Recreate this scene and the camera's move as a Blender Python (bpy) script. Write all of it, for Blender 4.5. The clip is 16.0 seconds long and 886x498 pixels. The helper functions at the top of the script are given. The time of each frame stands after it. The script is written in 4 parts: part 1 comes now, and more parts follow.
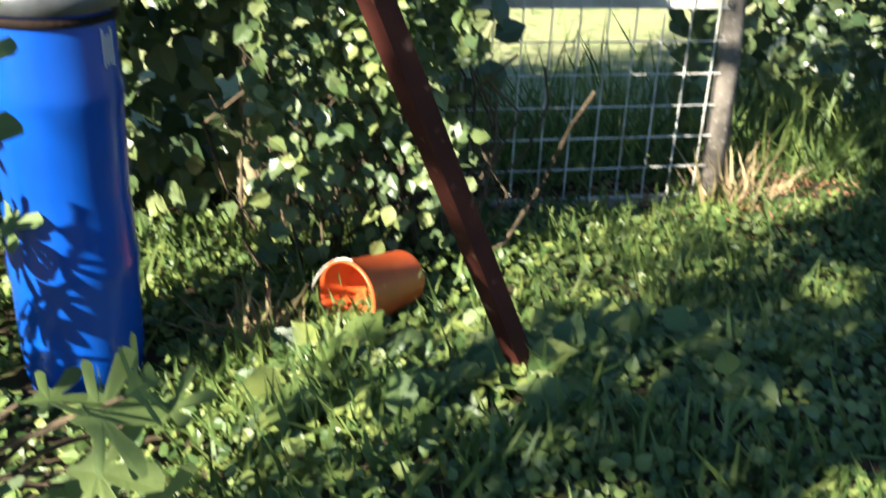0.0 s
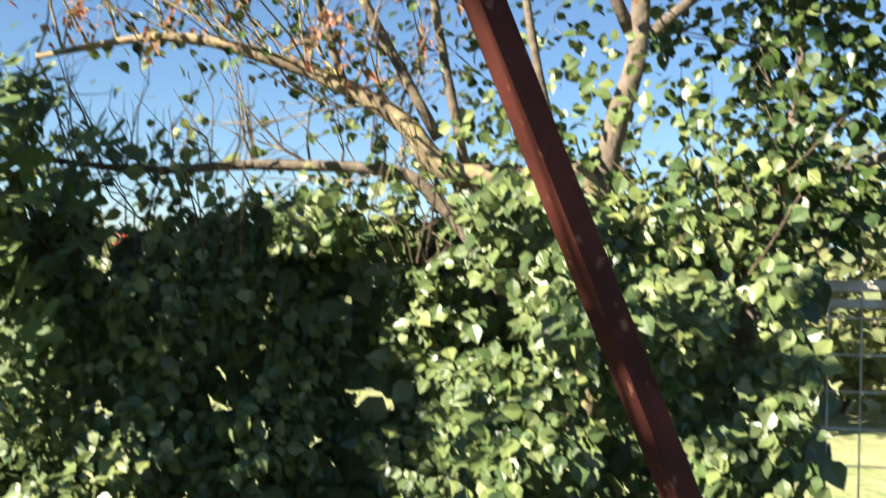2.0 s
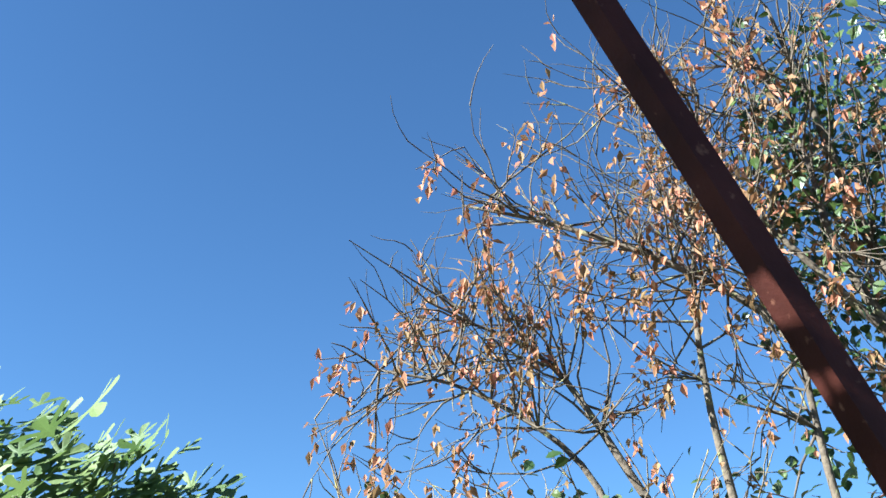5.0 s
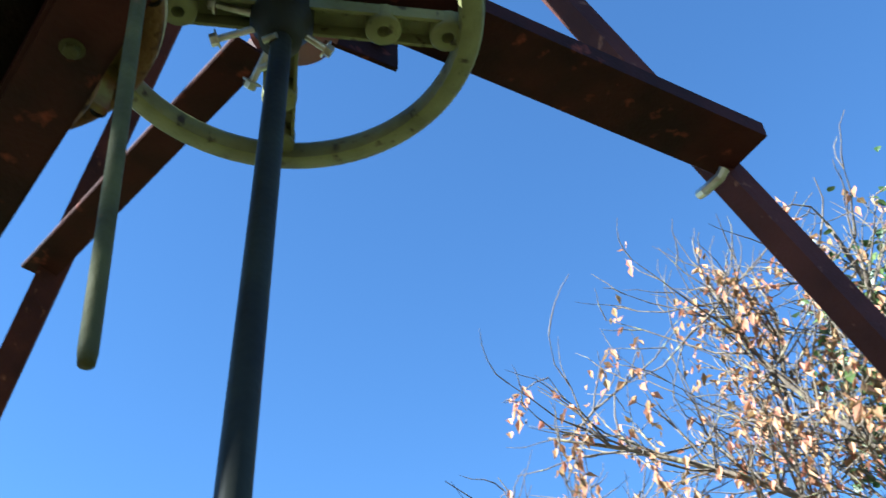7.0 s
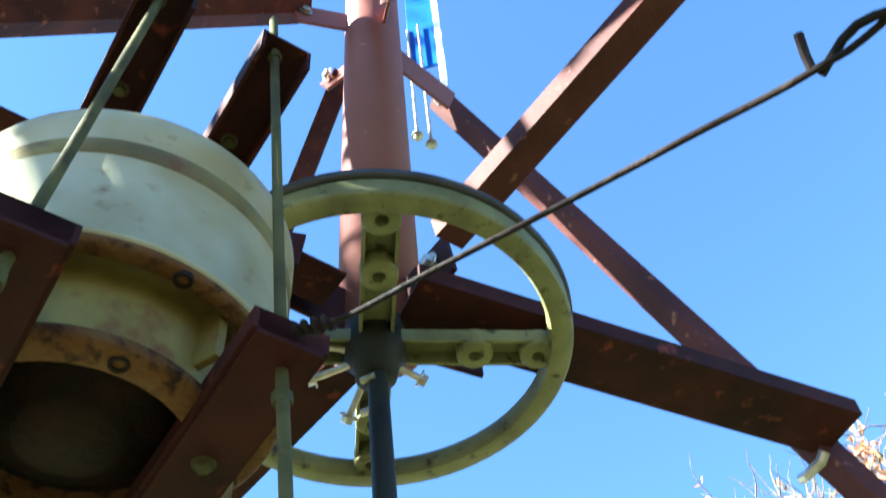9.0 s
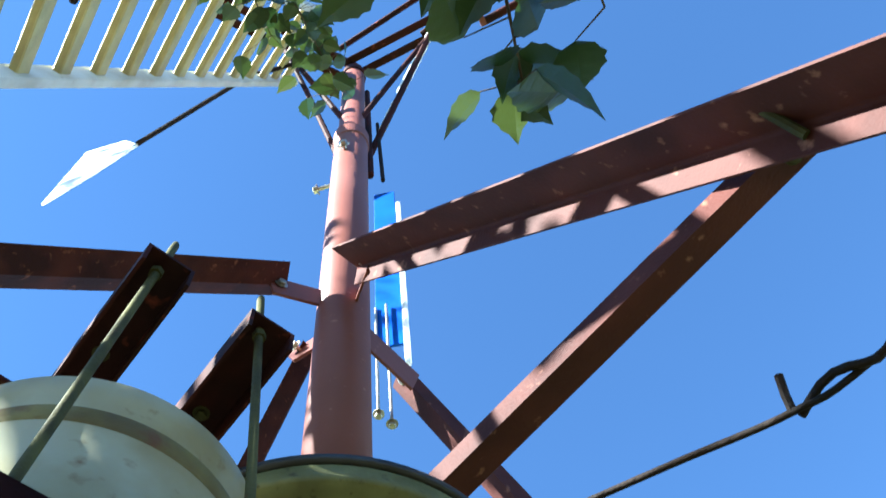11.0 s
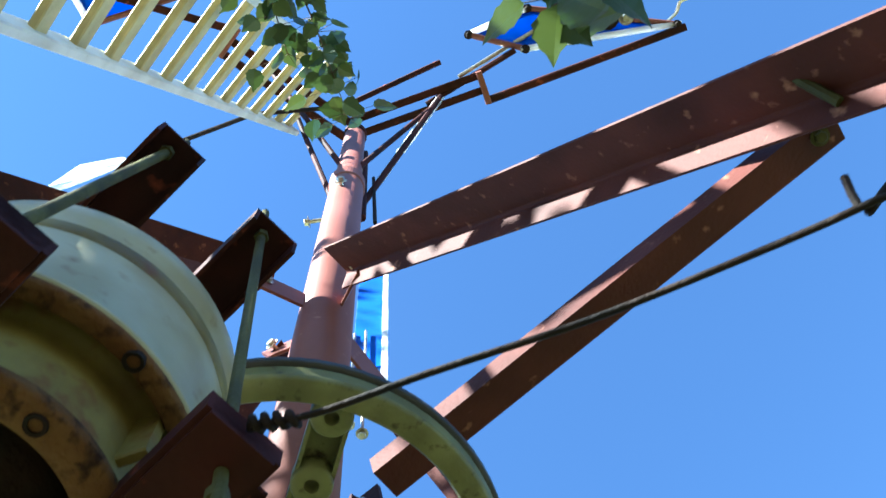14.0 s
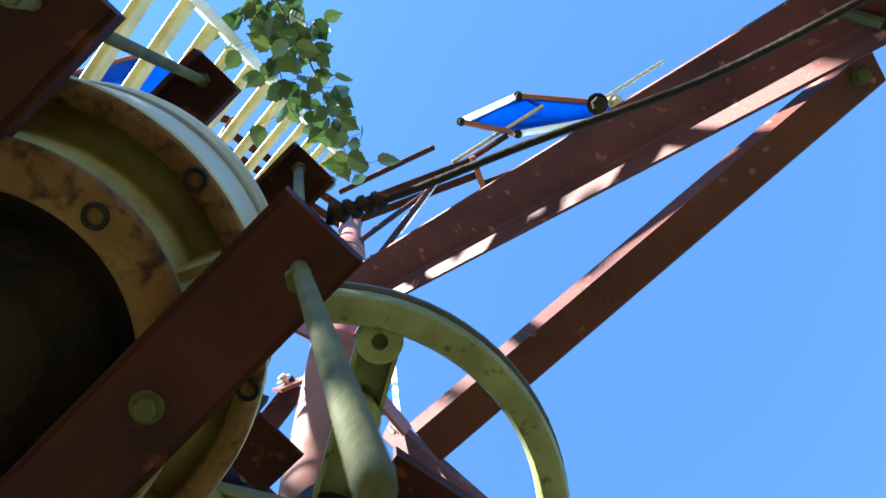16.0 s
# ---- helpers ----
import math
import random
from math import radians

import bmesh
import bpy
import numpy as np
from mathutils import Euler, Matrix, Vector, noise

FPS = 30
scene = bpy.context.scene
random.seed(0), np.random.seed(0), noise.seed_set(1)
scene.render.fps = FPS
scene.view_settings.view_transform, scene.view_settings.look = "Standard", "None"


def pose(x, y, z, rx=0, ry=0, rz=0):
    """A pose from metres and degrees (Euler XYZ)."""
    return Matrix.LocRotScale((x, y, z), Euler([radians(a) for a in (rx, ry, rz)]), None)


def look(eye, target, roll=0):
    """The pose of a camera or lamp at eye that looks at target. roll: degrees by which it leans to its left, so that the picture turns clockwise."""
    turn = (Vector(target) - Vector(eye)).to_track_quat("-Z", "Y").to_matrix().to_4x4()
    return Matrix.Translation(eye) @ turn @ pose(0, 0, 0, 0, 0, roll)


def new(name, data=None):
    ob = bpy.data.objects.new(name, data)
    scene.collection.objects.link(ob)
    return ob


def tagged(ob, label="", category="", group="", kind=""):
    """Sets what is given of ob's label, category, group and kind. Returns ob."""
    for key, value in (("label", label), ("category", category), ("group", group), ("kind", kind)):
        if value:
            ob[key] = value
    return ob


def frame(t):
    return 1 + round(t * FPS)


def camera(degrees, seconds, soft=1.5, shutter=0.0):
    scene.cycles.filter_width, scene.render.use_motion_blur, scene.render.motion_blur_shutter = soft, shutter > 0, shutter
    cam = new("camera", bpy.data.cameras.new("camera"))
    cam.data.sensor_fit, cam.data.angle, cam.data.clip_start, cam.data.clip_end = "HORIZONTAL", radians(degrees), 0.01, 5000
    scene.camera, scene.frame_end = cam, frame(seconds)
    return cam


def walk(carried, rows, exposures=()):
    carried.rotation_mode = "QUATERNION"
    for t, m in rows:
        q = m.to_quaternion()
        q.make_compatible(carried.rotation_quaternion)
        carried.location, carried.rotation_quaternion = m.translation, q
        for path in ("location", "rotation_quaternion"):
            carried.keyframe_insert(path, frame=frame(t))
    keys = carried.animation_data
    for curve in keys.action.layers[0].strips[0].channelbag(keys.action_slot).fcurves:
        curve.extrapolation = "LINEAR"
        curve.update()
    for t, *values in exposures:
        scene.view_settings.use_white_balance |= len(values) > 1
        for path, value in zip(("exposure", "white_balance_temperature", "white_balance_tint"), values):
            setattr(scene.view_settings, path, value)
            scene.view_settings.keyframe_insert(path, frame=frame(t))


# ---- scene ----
cam = camera(48.65, 16.0, soft=1.5, shutter=0.4)
PATH = [
    (0, (1.340, 0.976, 1.490), (1.558, 2.786, 0.667), 3.0),
    (0.5, (1.323, 0.995, 1.564), (1.373, 2.895, 0.941), 2.1),
    (1, (1.301, 1.005, 1.608), (1.189, 2.961, 1.210), 1.6),
    (1.5, (1.275, 0.995, 1.658), (1.016, 2.971, 1.489), 2.1),
    (2, (1.252, 0.963, 1.723), (0.859, 2.924, 1.772), 2.1),
    (2.5, (1.223, 0.927, 1.793), (0.712, 2.846, 2.030), 2.0),
    (3, (1.183, 0.906, 1.856), (0.568, 2.765, 2.262), 1.6),
    (3.5, (1.123, 0.896, 1.905), (0.437, 2.673, 2.515), 1.0),
    (4, (1.055, 0.893, 1.946), (0.342, 2.575, 2.759), 0.4),
    (4.2, (0.981, 0.890, 1.974), (0.281, 2.557, 2.829), -0.0),
    (6.3, (0.479, 0.7, 1.941), (-0.006, 2.273, 3.078), -0.2),
    (6.5, (0.419, 0.747, 1.985), (-0.037, 2.269, 3.2), -2.9),
    (7, (0.398, 0.751, 2.002), (-0.112, 2.162, 3.324), -3.6),
    (7.5, (0.457, 0.695, 2.04), (-0.187, 2.035, 3.378), -3.5),
    (8, (0.423, 0.625, 2.119), (-0.197, 1.94, 3.493), -5.5),
    (8.5, (0.394, 0.595, 2.136), (-0.141, 1.82, 3.624), -6.2),
    (9, (0.383, 0.571, 2.15), (-0.06, 1.694, 3.744), -6.6),
    (9.5, (0.38, 0.544, 2.153), (0.036, 1.564, 3.838), -7.5),
    (10, (0.362, 0.531, 2.156), (0.113, 1.446, 3.917), -8.9),
    (10.2, (0.362, 0.524, 2.152), (0.14, 1.4, 3.936), -9.3),
    (12.3, (0.362, 0.514, 2.133), (0.305, 1.079, 4.05), -14.0),
    (12.5, (0.362, 0.537, 2.125), (0.304, 1.082, 4.048), -13.0),
    (13, (0.362, 0.618, 2.126), (0.285, 1.142, 4.055), -9.4),
    (13.5, (0.304, 0.695, 2.107), (0.244, 1.229, 4.034), -8.9),
    (14, (0.21, 0.773, 2.098), (0.197, 1.317, 4.023), -13.1),
    (14.5, (0.147, 0.833, 2.105), (0.172, 1.342, 4.039), -16.3),
    (15, (0.101, 0.892, 2.104), (0.161, 1.338, 4.053), -20.4),
    (15.5, (0.082, 0.959, 2.094), (0.149, 1.346, 4.055), -23.3),
    (16, (0.049, 1.036, 2.109), (0.137, 1.341, 4.083), -31.5),
]
EXPOSURES = [(0.0, 2.15, 6500, 6), (1.0, 2.3, 6700, 8), (2.0, 2.05, 6800, 8), (3.0, 1.85, 6200, 5), (4.2, 1.9, 5700, 2), (6.3, 2.62, 5400, 0), (7.5, 2.95, 5400, 0), (8.5, 3.6, 5600, 1), (9.0, 3.7, 5800, 2), (10.2, 3.35, 5700, 1), (12.3, 3.03, 5350, 0), (14.0, 3.3, 5500, 0), (16.0, 3.65, 5650, 1)]
walk(cam, [(t, look(eye, target, roll)) for t, eye, target, roll in PATH], EXPOSURES)

# ---- light ----
SUN = Vector((-0.66, -0.58, 0.52)).normalized()
world = bpy.data.worlds.new("world")
scene.world = world
world.use_nodes = True
wn = world.node_tree.nodes
sky = wn.new("ShaderNodeTexSky")
sky.sky_type, sky.sun_disc = "NISHITA", False
sky.sun_elevation = math.asin(SUN.z)
sky.sun_rotation = math.atan2(SUN.x, SUN.y)
sky.air_density, sky.dust_density, sky.ozone_density, sky.altitude = 1.0, 0.0, 6.0, 300
wn["Background"].inputs["Strength"].default_value = 0.043
world.node_tree.links.new(sky.outputs[0], wn["Background"].inputs["Color"])
sun = new("sun", bpy.data.lights.new("sun", "SUN"))
sun.data.energy, sun.data.angle, sun.data.color = 5.0, radians(0.6), (1.0, 0.93, 0.82)
sun.matrix_world = look(SUN * 30, (0, 0, 0))


# ---- materials ----
def material(name, base, rough=0.6, metal=0.0, second=None, scale=6.0, amount=0.5, third=None, third_scale=30.0, third_low=0.55, bump=0.15,
             bump_scale=80.0, spread=0.0, translucent=0.0, island=False, spec=0.5):
    """Principled paint, rust, bark or leaf: base broken up by a second colour (broad) and a third (fine patches), with relief."""
    m = bpy.data.materials.new(name)
    m.use_nodes = True
    nt = m.node_tree
    n, link = nt.nodes, nt.links.new
    p = n["Principled BSDF"]
    p.inputs["Roughness"].default_value, p.inputs["Metallic"].default_value = rough, metal
    p.inputs["Specular IOR Level"].default_value = spec
    co = n.new("ShaderNodeTexCoord").outputs["Object"]
    last = n.new("ShaderNodeRGB")
    last.outputs[0].default_value = (*base, 1)
    col = last.outputs[0]

    def mixed(col, other, scale, low, high, detail):
        t = n.new("ShaderNodeTexNoise")
        t.inputs["Scale"].default_value, t.inputs["Detail"].default_value = scale, detail
        link(co, t.inputs["Vector"])
        r = n.new("ShaderNodeMapRange")
        r.inputs["From Min"].default_value, r.inputs["From Max"].default_value = low, high
        link(t.outputs["Fac"], r.inputs["Value"])
        x = n.new("ShaderNodeMix")
        x.data_type = "RGBA"
        link(r.outputs[0], x.inputs[0])
        link(col, x.inputs[6])
        x.inputs[7].default_value = (*other, 1)
        return x.outputs[2]

    if second:
        col = mixed(col, second, scale, 0.5 - 0.25 * amount, 0.9 - 0.4 * amount, 5)
    if third:
        col = mixed(col, third, third_scale, third_low, third_low + 0.12, 8)
    if spread:
        if island:
            rnd = n.new("ShaderNodeNewGeometry").outputs["Random Per Island"]
        else:
            rnd = n.new("ShaderNodeObjectInfo").outputs["Random"]
        h = n.new("ShaderNodeHueSaturation")
        r1 = n.new("ShaderNodeMapRange")
        r1.inputs["To Min"].default_value, r1.inputs["To Max"].default_value = 1 - spread, 1 + spread
        link(rnd, r1.inputs["Value"])
        link(r1.outputs[0], h.inputs["Value"])
        r2 = n.new("ShaderNodeMapRange")
        r2.inputs["To Min"].default_value, r2.inputs["To Max"].default_value = 0.5 + 0.08 * spread, 0.5 - 0.08 * spread
        link(rnd, r2.inputs["Value"])
        link(r2.outputs[0], h.inputs["Hue"])
        link(col, h.inputs["Color"])
        col = h.outputs[0]
    link(col, p.inputs["Base Color"])
    if bump:
        t = n.new("ShaderNodeTexNoise")
        t.inputs["Scale"].default_value, t.inputs["Detail"].default_value = bump_scale, 6
        link(co, t.inputs["Vector"])
        b = n.new("ShaderNodeBump")
        b.inputs["Strength"].default_value, b.inputs["Distance"].default_value = bump, 0.01
        link(t.outputs["Fac"], b.inputs["Height"])
        link(b.outputs[0], p.inputs["Normal"])
    if translucent:
        tr = n.new("ShaderNodeBsdfTranslucent")
        link(col, tr.inputs["Color"])
        mx = n.new("ShaderNodeMixShader")
        mx.inputs[0].default_value = translucent
        link(p.outputs[0], mx.inputs[1])
        link(tr.outputs[0], mx.inputs[2])
        link(mx.outputs[0], n["Material Output"].inputs[0])
    return m


PRIMER = material("red_primer", (0.04, 0.0095, 0.0075), 0.68, 0.0, (0.016, 0.0055, 0.005), 7, 0.65, (0.15, 0.035, 0.02), 24, 0.62, 0.14, 120, spec=0.1)
PRIMER_RUST = material("rusty_primer", (0.065, 0.017, 0.01), 0.7, 0.0, (0.026, 0.008, 0.006), 9, 0.6, (0.17, 0.06, 0.03), 40, 0.62, 0.2, 160, spec=0.1)
# paler copy of the primer for sunlit legs and beam, sunlight in the colour
PRIMER_SUNLIT = material("sunlit_primer", (0.078, 0.022, 0.016), 0.65, 0.0, (0.042, 0.012, 0.009), 6, 0.6, (0.24, 0.11, 0.07), 26, 0.63, 0.14, 120, spec=0.12)
MAST_PAINT = material("mast_primer", (0.165, 0.056, 0.042), 0.5, 0.0, (0.14, 0.045, 0.032), 3, 0.6, (0.28, 0.13, 0.09), 30, 0.66, 0.06, 90, spec=0.3)
OLIVE = material("olive_paint", (0.17, 0.172, 0.075), 0.5, 0.0, (0.1, 0.1, 0.042), 12, 0.6, (0.03, 0.022, 0.014), 38, 0.6, 0.15, 140, spec=0.2)
CREAM = material("cream_paint", (0.19, 0.155, 0.04), 0.55, 0.0, (0.1, 0.072, 0.02), 9, 0.7, (0.1, 0.036, 0.011), 16, 0.55, 0.15, 90, spec=0.25)
CREAM_WHITE = material("pale_drum_paint", (0.34, 0.325, 0.21), 0.42, 0.0, (0.24, 0.2, 0.09), 7, 0.7, (0.16, 0.1, 0.035), 22, 0.62, 0.06, 60, spec=0.35)
RUST = material("bare_rust", (0.085, 0.038, 0.013), 0.85, 0.0, (0.12, 0.065, 0.024), 18, 0.7, (0.025, 0.012, 0.007), 40, 0.52, 0.5, 120, spec=0.15)
# near-black steel; on the drum rotor its darkness stands for deep shade
DARK = material("dark_steel_and_shade", (0.009, 0.008, 0.007), 0.75, 0.0, (0.02, 0.01, 0.006), 14, 0.5, (0.05, 0.02, 0.008), 18, 0.68, 0.4, spec=0.12)
ROD = material("dull_rod", (0.085, 0.082, 0.028), 0.65, 0.0, (0.04, 0.038, 0.016), 16, 0.6, (0.12, 0.06, 0.025), 40, 0.64, 0.2, 200, spec=0.12)
SHAFT = material("dark_tube", (0.02, 0.022, 0.015), 0.55, 0.0, (0.011, 0.011, 0.01), 12, 0.5, (0.06, 0.035, 0.02), 30, 0.68, 0.1, 90, spec=0.15)
ZINC = material("zinc_bolt", (0.5, 0.48, 0.42), 0.35, 0.9, (0.3, 0.26, 0.18), 40, 0.5, None, bump=0.1)
BELT = material("black_rubber", (0.015, 0.015, 0.014), 0.6, 0.0, (0.03, 0.03, 0.028), 20, 0.5, None, bump=0.2)
WHITE_WOOD = material("white_ladder_paint", (0.58, 0.58, 0.54), 0.6, 0.0, (0.42, 0.4, 0.34), 7, 0.5, (0.3, 0.26, 0.2), 50, 0.7, 0.2, 90)
RUNG_WOOD = material("cream_rung_paint", (0.46, 0.4, 0.19), 0.65, 0.0, (0.32, 0.27, 0.12), 9, 0.5, (0.3, 0.22, 0.1), 40, 0.68, 0.2, 90)
BLUE_SAIL = material("blue_sheet", (0.012, 0.1, 0.5), 0.5, 0.0, (0.009, 0.07, 0.4), 4, 0.5, None, bump=0.1, bump_scale=8, translucent=0.22, spec=0.15)
WHITE_VANE = material("white_sheet", (0.85, 0.86, 0.86), 0.35, 0.0, (0.7, 0.72, 0.72), 4, 0.4, None, bump=0.05, translucent=0.6)
BARREL_BLUE = material("blue_plastic", (0.004, 0.075, 0.42), 0.22, 0.0, (0.003, 0.05, 0.3), 3, 0.6, (0.08, 0.14, 0.26), 40, 0.72, 0.06, 50)
LID_GREY = material("grey_band", (0.11, 0.115, 0.12), 0.4, 0.3, (0.06, 0.062, 0.065), 10, 0.5, None, bump=0.1)
ORANGE = material("orange_plastic", (0.8, 0.13, 0.03), 0.38, 0.0, (0.62, 0.1, 0.03), 6, 0.5, (0.4, 0.16, 0.08), 30, 0.7, 0.05, 60)
POST_WOOD = material("weathered_post", (0.2, 0.17, 0.14), 0.85, 0.0, (0.1, 0.085, 0.07), 12, 0.6, (0.3, 0.27, 0.23), 50, 0.6, 0.6, 60)
RAIL_WHITE = material("whitewashed_rail", (0.66, 0.62, 0.55), 0.8, 0.0, (0.42, 0.36, 0.28), 8, 0.6, (0.2, 0.15, 0.1), 30, 0.65, 0.4, 60)
WIRE = material("galvanised_wire", (0.75, 0.74, 0.68), 0.5, 0.1, (0.35, 0.32, 0.26), 10, 0.5, None, bump=0.0)
BARK = material("grey_bark", (0.16, 0.125, 0.09), 0.9, 0.0, (0.08, 0.06, 0.045), 14, 0.6, (0.3, 0.29, 0.12), 20, 0.6, 0.8, 50)
BARK_LICHEN = material("lichen_bark", (0.3, 0.24, 0.13), 0.9, 0.0, (0.14, 0.1, 0.07), 10, 0.6, (0.5, 0.42, 0.08), 14, 0.6, 0.8, 50)
STEM = material("dry_stem", (0.13, 0.095, 0.06), 0.9, 0.0, (0.06, 0.045, 0.03), 20, 0.6, None, bump=0.3, spec=0.2)
DRY_LEAF = material("dry_leaf", (0.37, 0.19, 0.095), 0.7, spread=0.35, translucent=0.3, island=True, bump=0.1)
IVY = material("ivy_leaf", (0.105, 0.145, 0.06), 0.33, spread=0.5, translucent=0.22, island=True, bump=0.08)
VINE = material("vine_leaf", (0.135, 0.185, 0.062), 0.42, spread=0.45, translucent=0.28, island=True, bump=0.08)
BROAD = material("tree_leaf", (0.045, 0.08, 0.018), 0.42, spread=0.35, translucent=0.16, island=True, bump=0.08)
FIG = material("fig_leaf", (0.14, 0.2, 0.06), 0.58, 0.0, (0.11, 0.165, 0.05), 14, 0.5, spread=0.25, translucent=0.35, island=True, bump=0.15)
WEED = material("weed_leaf", (0.14, 0.2, 0.055), 0.42, spread=0.5, translucent=0.28, island=True, bump=0.0)
GRASS = material("grass_blade", (0.13, 0.19, 0.05), 0.55, spread=0.4, translucent=0.3, island=True, bump=0.0)
STRAW = material("straw_blade", (0.36, 0.27, 0.14), 0.7, spread=0.35, translucent=0.2, island=True, bump=0.0)
FAR_LEAF = material("far_leaf", (0.17, 0.19, 0.075), 0.6, spread=0.35, translucent=0.35, island=True, bump=0.0)
SOIL = material("soil_and_turf", (0.045, 0.034, 0.022), 0.95, 0.0, (0.075, 0.055, 0.035), 3, 0.6, (0.05, 0.075, 0.02), 9, 0.5, 0.6, 30, spec=0.1)
FIELD = material("mown_field", (0.26, 0.28, 0.11), 0.85, 0.0, (0.33, 0.32, 0.16), 1.2, 0.6, (0.14, 0.2, 0.05), 9, 0.55, 0.4, 40)
ROOF_RED = material("red_roof", (0.5, 0.06, 0.03), 0.7, 0.0, (0.38, 0.05, 0.03), 3, 0.5, None, bump=0.2, bump_scale=12)
WALL_WHITE = material("white_render", (0.75, 0.74, 0.7), 0.8, 0.0, (0.62, 0.6, 0.56), 2, 0.5, None, bump=0.1)


# ---- building helpers ----
def mesh_from(bm, name, mat, smooth=False):
    me = bpy.data.meshes.new(name)
    bm.normal_update()
    bm.to_mesh(me)
    bm.free()
    me.materials.append(mat)
    if smooth:
        me.polygons.foreach_set("use_smooth", [True] * len(me.polygons))
    return me


def part(name, bm, mat, parent, label="", smooth=False):
    ob = new(name, mesh_from(bm, name, mat, smooth))
    if parent is not None:
        ob.parent = parent
        ob.matrix_parent_inverse = parent.matrix_world.inverted()
    return tagged(ob, label)


def thing(name, label, category, place=(0, 0, 0), group="", kind=""):
    ob = new(name)
    ob.location = place
    ob.empty_display_size = 0.1
    ob.matrix_world = Matrix.Translation(place)
    return tagged(ob, label, category, group, kind)


def frame_of(axis, side):
    z = Vector(axis).normalized()
    x = Vector(side) - z * Vector(side).dot(z)
    x.normalize()
    return x, z.cross(x), z


def extrude(bm, profile, p0, p1, side, bevel=0.0):
    """A closed profile of (u, v) drawn from p0 to p1; u runs along side, v across it."""
    p0, p1 = Vector(p0), Vector(p1)
    x, y, z = frame_of(p1 - p0, side)
    a = [bm.verts.new(p0 + x * u + y * v) for u, v in profile]
    b = [bm.verts.new(p1 + x * u + y * v) for u, v in profile]
    k = len(profile)
    made = [bm.faces.new((a[i], a[(i + 1) % k], b[(i + 1) % k], b[i])) for i in range(k)]
    made += [bm.faces.new(a[::-1]), bm.faces.new(b)]
    bmesh.ops.recalc_face_normals(bm, faces=made)
    return bm


def angle_bar(p0, p1, a, b, wide=0.075, other=0.075, thick=0.007):
    """Rolled angle steel: the heel runs from p0 to p1, one flange towards a, the other towards b."""
    p0, p1, a, b = (Vector(v) for v in (p0, p1, a, b))
    d = (p1 - p0).normalized()
    a = (a - d * a.dot(d)).normalized()
    b = (b - d * b.dot(d)).normalized()
    w, o, t = wide, other, thick
    prof = [(0, 0), (w - 0.003, 0), (w, 0.003), (w, t), (t + 0.006, t), (t + 0.002, t + 0.002), (t, t + 0.006), (t, o), (0.003, o), (0, o - 0.003)]
    bm = bmesh.new()
    r0 = [bm.verts.new(p0 + a * u + b * v) for u, v in prof]
    r1 = [bm.verts.new(p1 + a * u + b * v) for u, v in prof]
    k = len(prof)
    for i in range(k):
        bm.faces.new((r0[i], r0[(i + 1) % k], r1[(i + 1) % k], r1[i]))
    bm.faces.new(r0[::-1])
    bm.faces.new(r1)
    bmesh.ops.recalc_face_normals(bm, faces=bm.faces[:])
    return bm


def flat_bar(p0, p1, side, wide, thick):
    c = min(thick, wide) * 0.15
    w, t = wide / 2, thick / 2
    prof = [(-w + c, -t), (w - c, -t), (w, -t + c), (w, t - c), (w - c, t), (-w + c, t), (-w, t - c), (-w, -t + c)]
    return extrude(bmesh.new(), prof, p0, p1, side)


def channel_bar(p0, p1, side, wide, lip, thick=0.007):
    """A U channel: the web runs along side, both lips across it."""
    w = wide / 2
    prof = [(-w, 0), (w, 0), (w, lip), (w - thick, lip), (w - thick, thick), (-w + thick, thick), (-w + thick, lip), (-w, lip)]
    return extrude(bmesh.new(), prof, p0, p1, side)


def tube(points, radii, segs=10, bm=None, wobble=0.0, caps=True):
    """A round bar through points with a radius at each."""
    bm = bm or bmesh.new()
    pts = [Vector(p) for p in points]
    if not hasattr(radii, "__len__"):
        radii = [radii] * len(pts)
    rings, ref = [], Vector((0.31, 0.17, 0.93))
    for i, p in enumerate(pts):
        d = pts[min(i + 1, len(pts) - 1)] - pts[max(i - 1, 0)]
        if abs(d.normalized().dot(ref)) > 0.95:
            ref = Vector((0.9, -0.3, 0.1))
        x, y, z = frame_of(d, ref)
        ref = x
        ring = []
        for k in range(segs):
            a = 2 * math.pi * k / segs
            r = radii[i] * (1 + wobble * (noise.noise(p * 9 + Vector((math.cos(a), math.sin(a), k)))))
            ring.append(bm.verts.new(p + (x * math.cos(a) + y * math.sin(a)) * r))
        rings.append(ring)
    for a, b in zip(rings, rings[1:]):
        for k in range(segs):
            bm.faces.new((a[k], a[(k + 1) % segs], b[(k + 1) % segs], b[k]))
    if caps:
        bm.faces.new(rings[0][::-1])
        bm.faces.new(rings[-1])
    return bm


def smooth_path(points, steps=5):
    """Points on a soft curve through the given ones."""
    p = [Vector(q) for q in points]
    p = [2 * p[0] - p[1], *p, 2 * p[-1] - p[-2]]
    out = []
    for a, b, c, d in zip(p, p[1:], p[2:], p[3:]):
        for k in range(steps):
            t = k / steps
            out.append(0.5 * (2 * b + (c - a) * t + (2 * a - 5 * b + 4 * c - d) * t * t + (3 * b - a - 3 * c + d) * t ** 3))
    return out + [p[-2]]


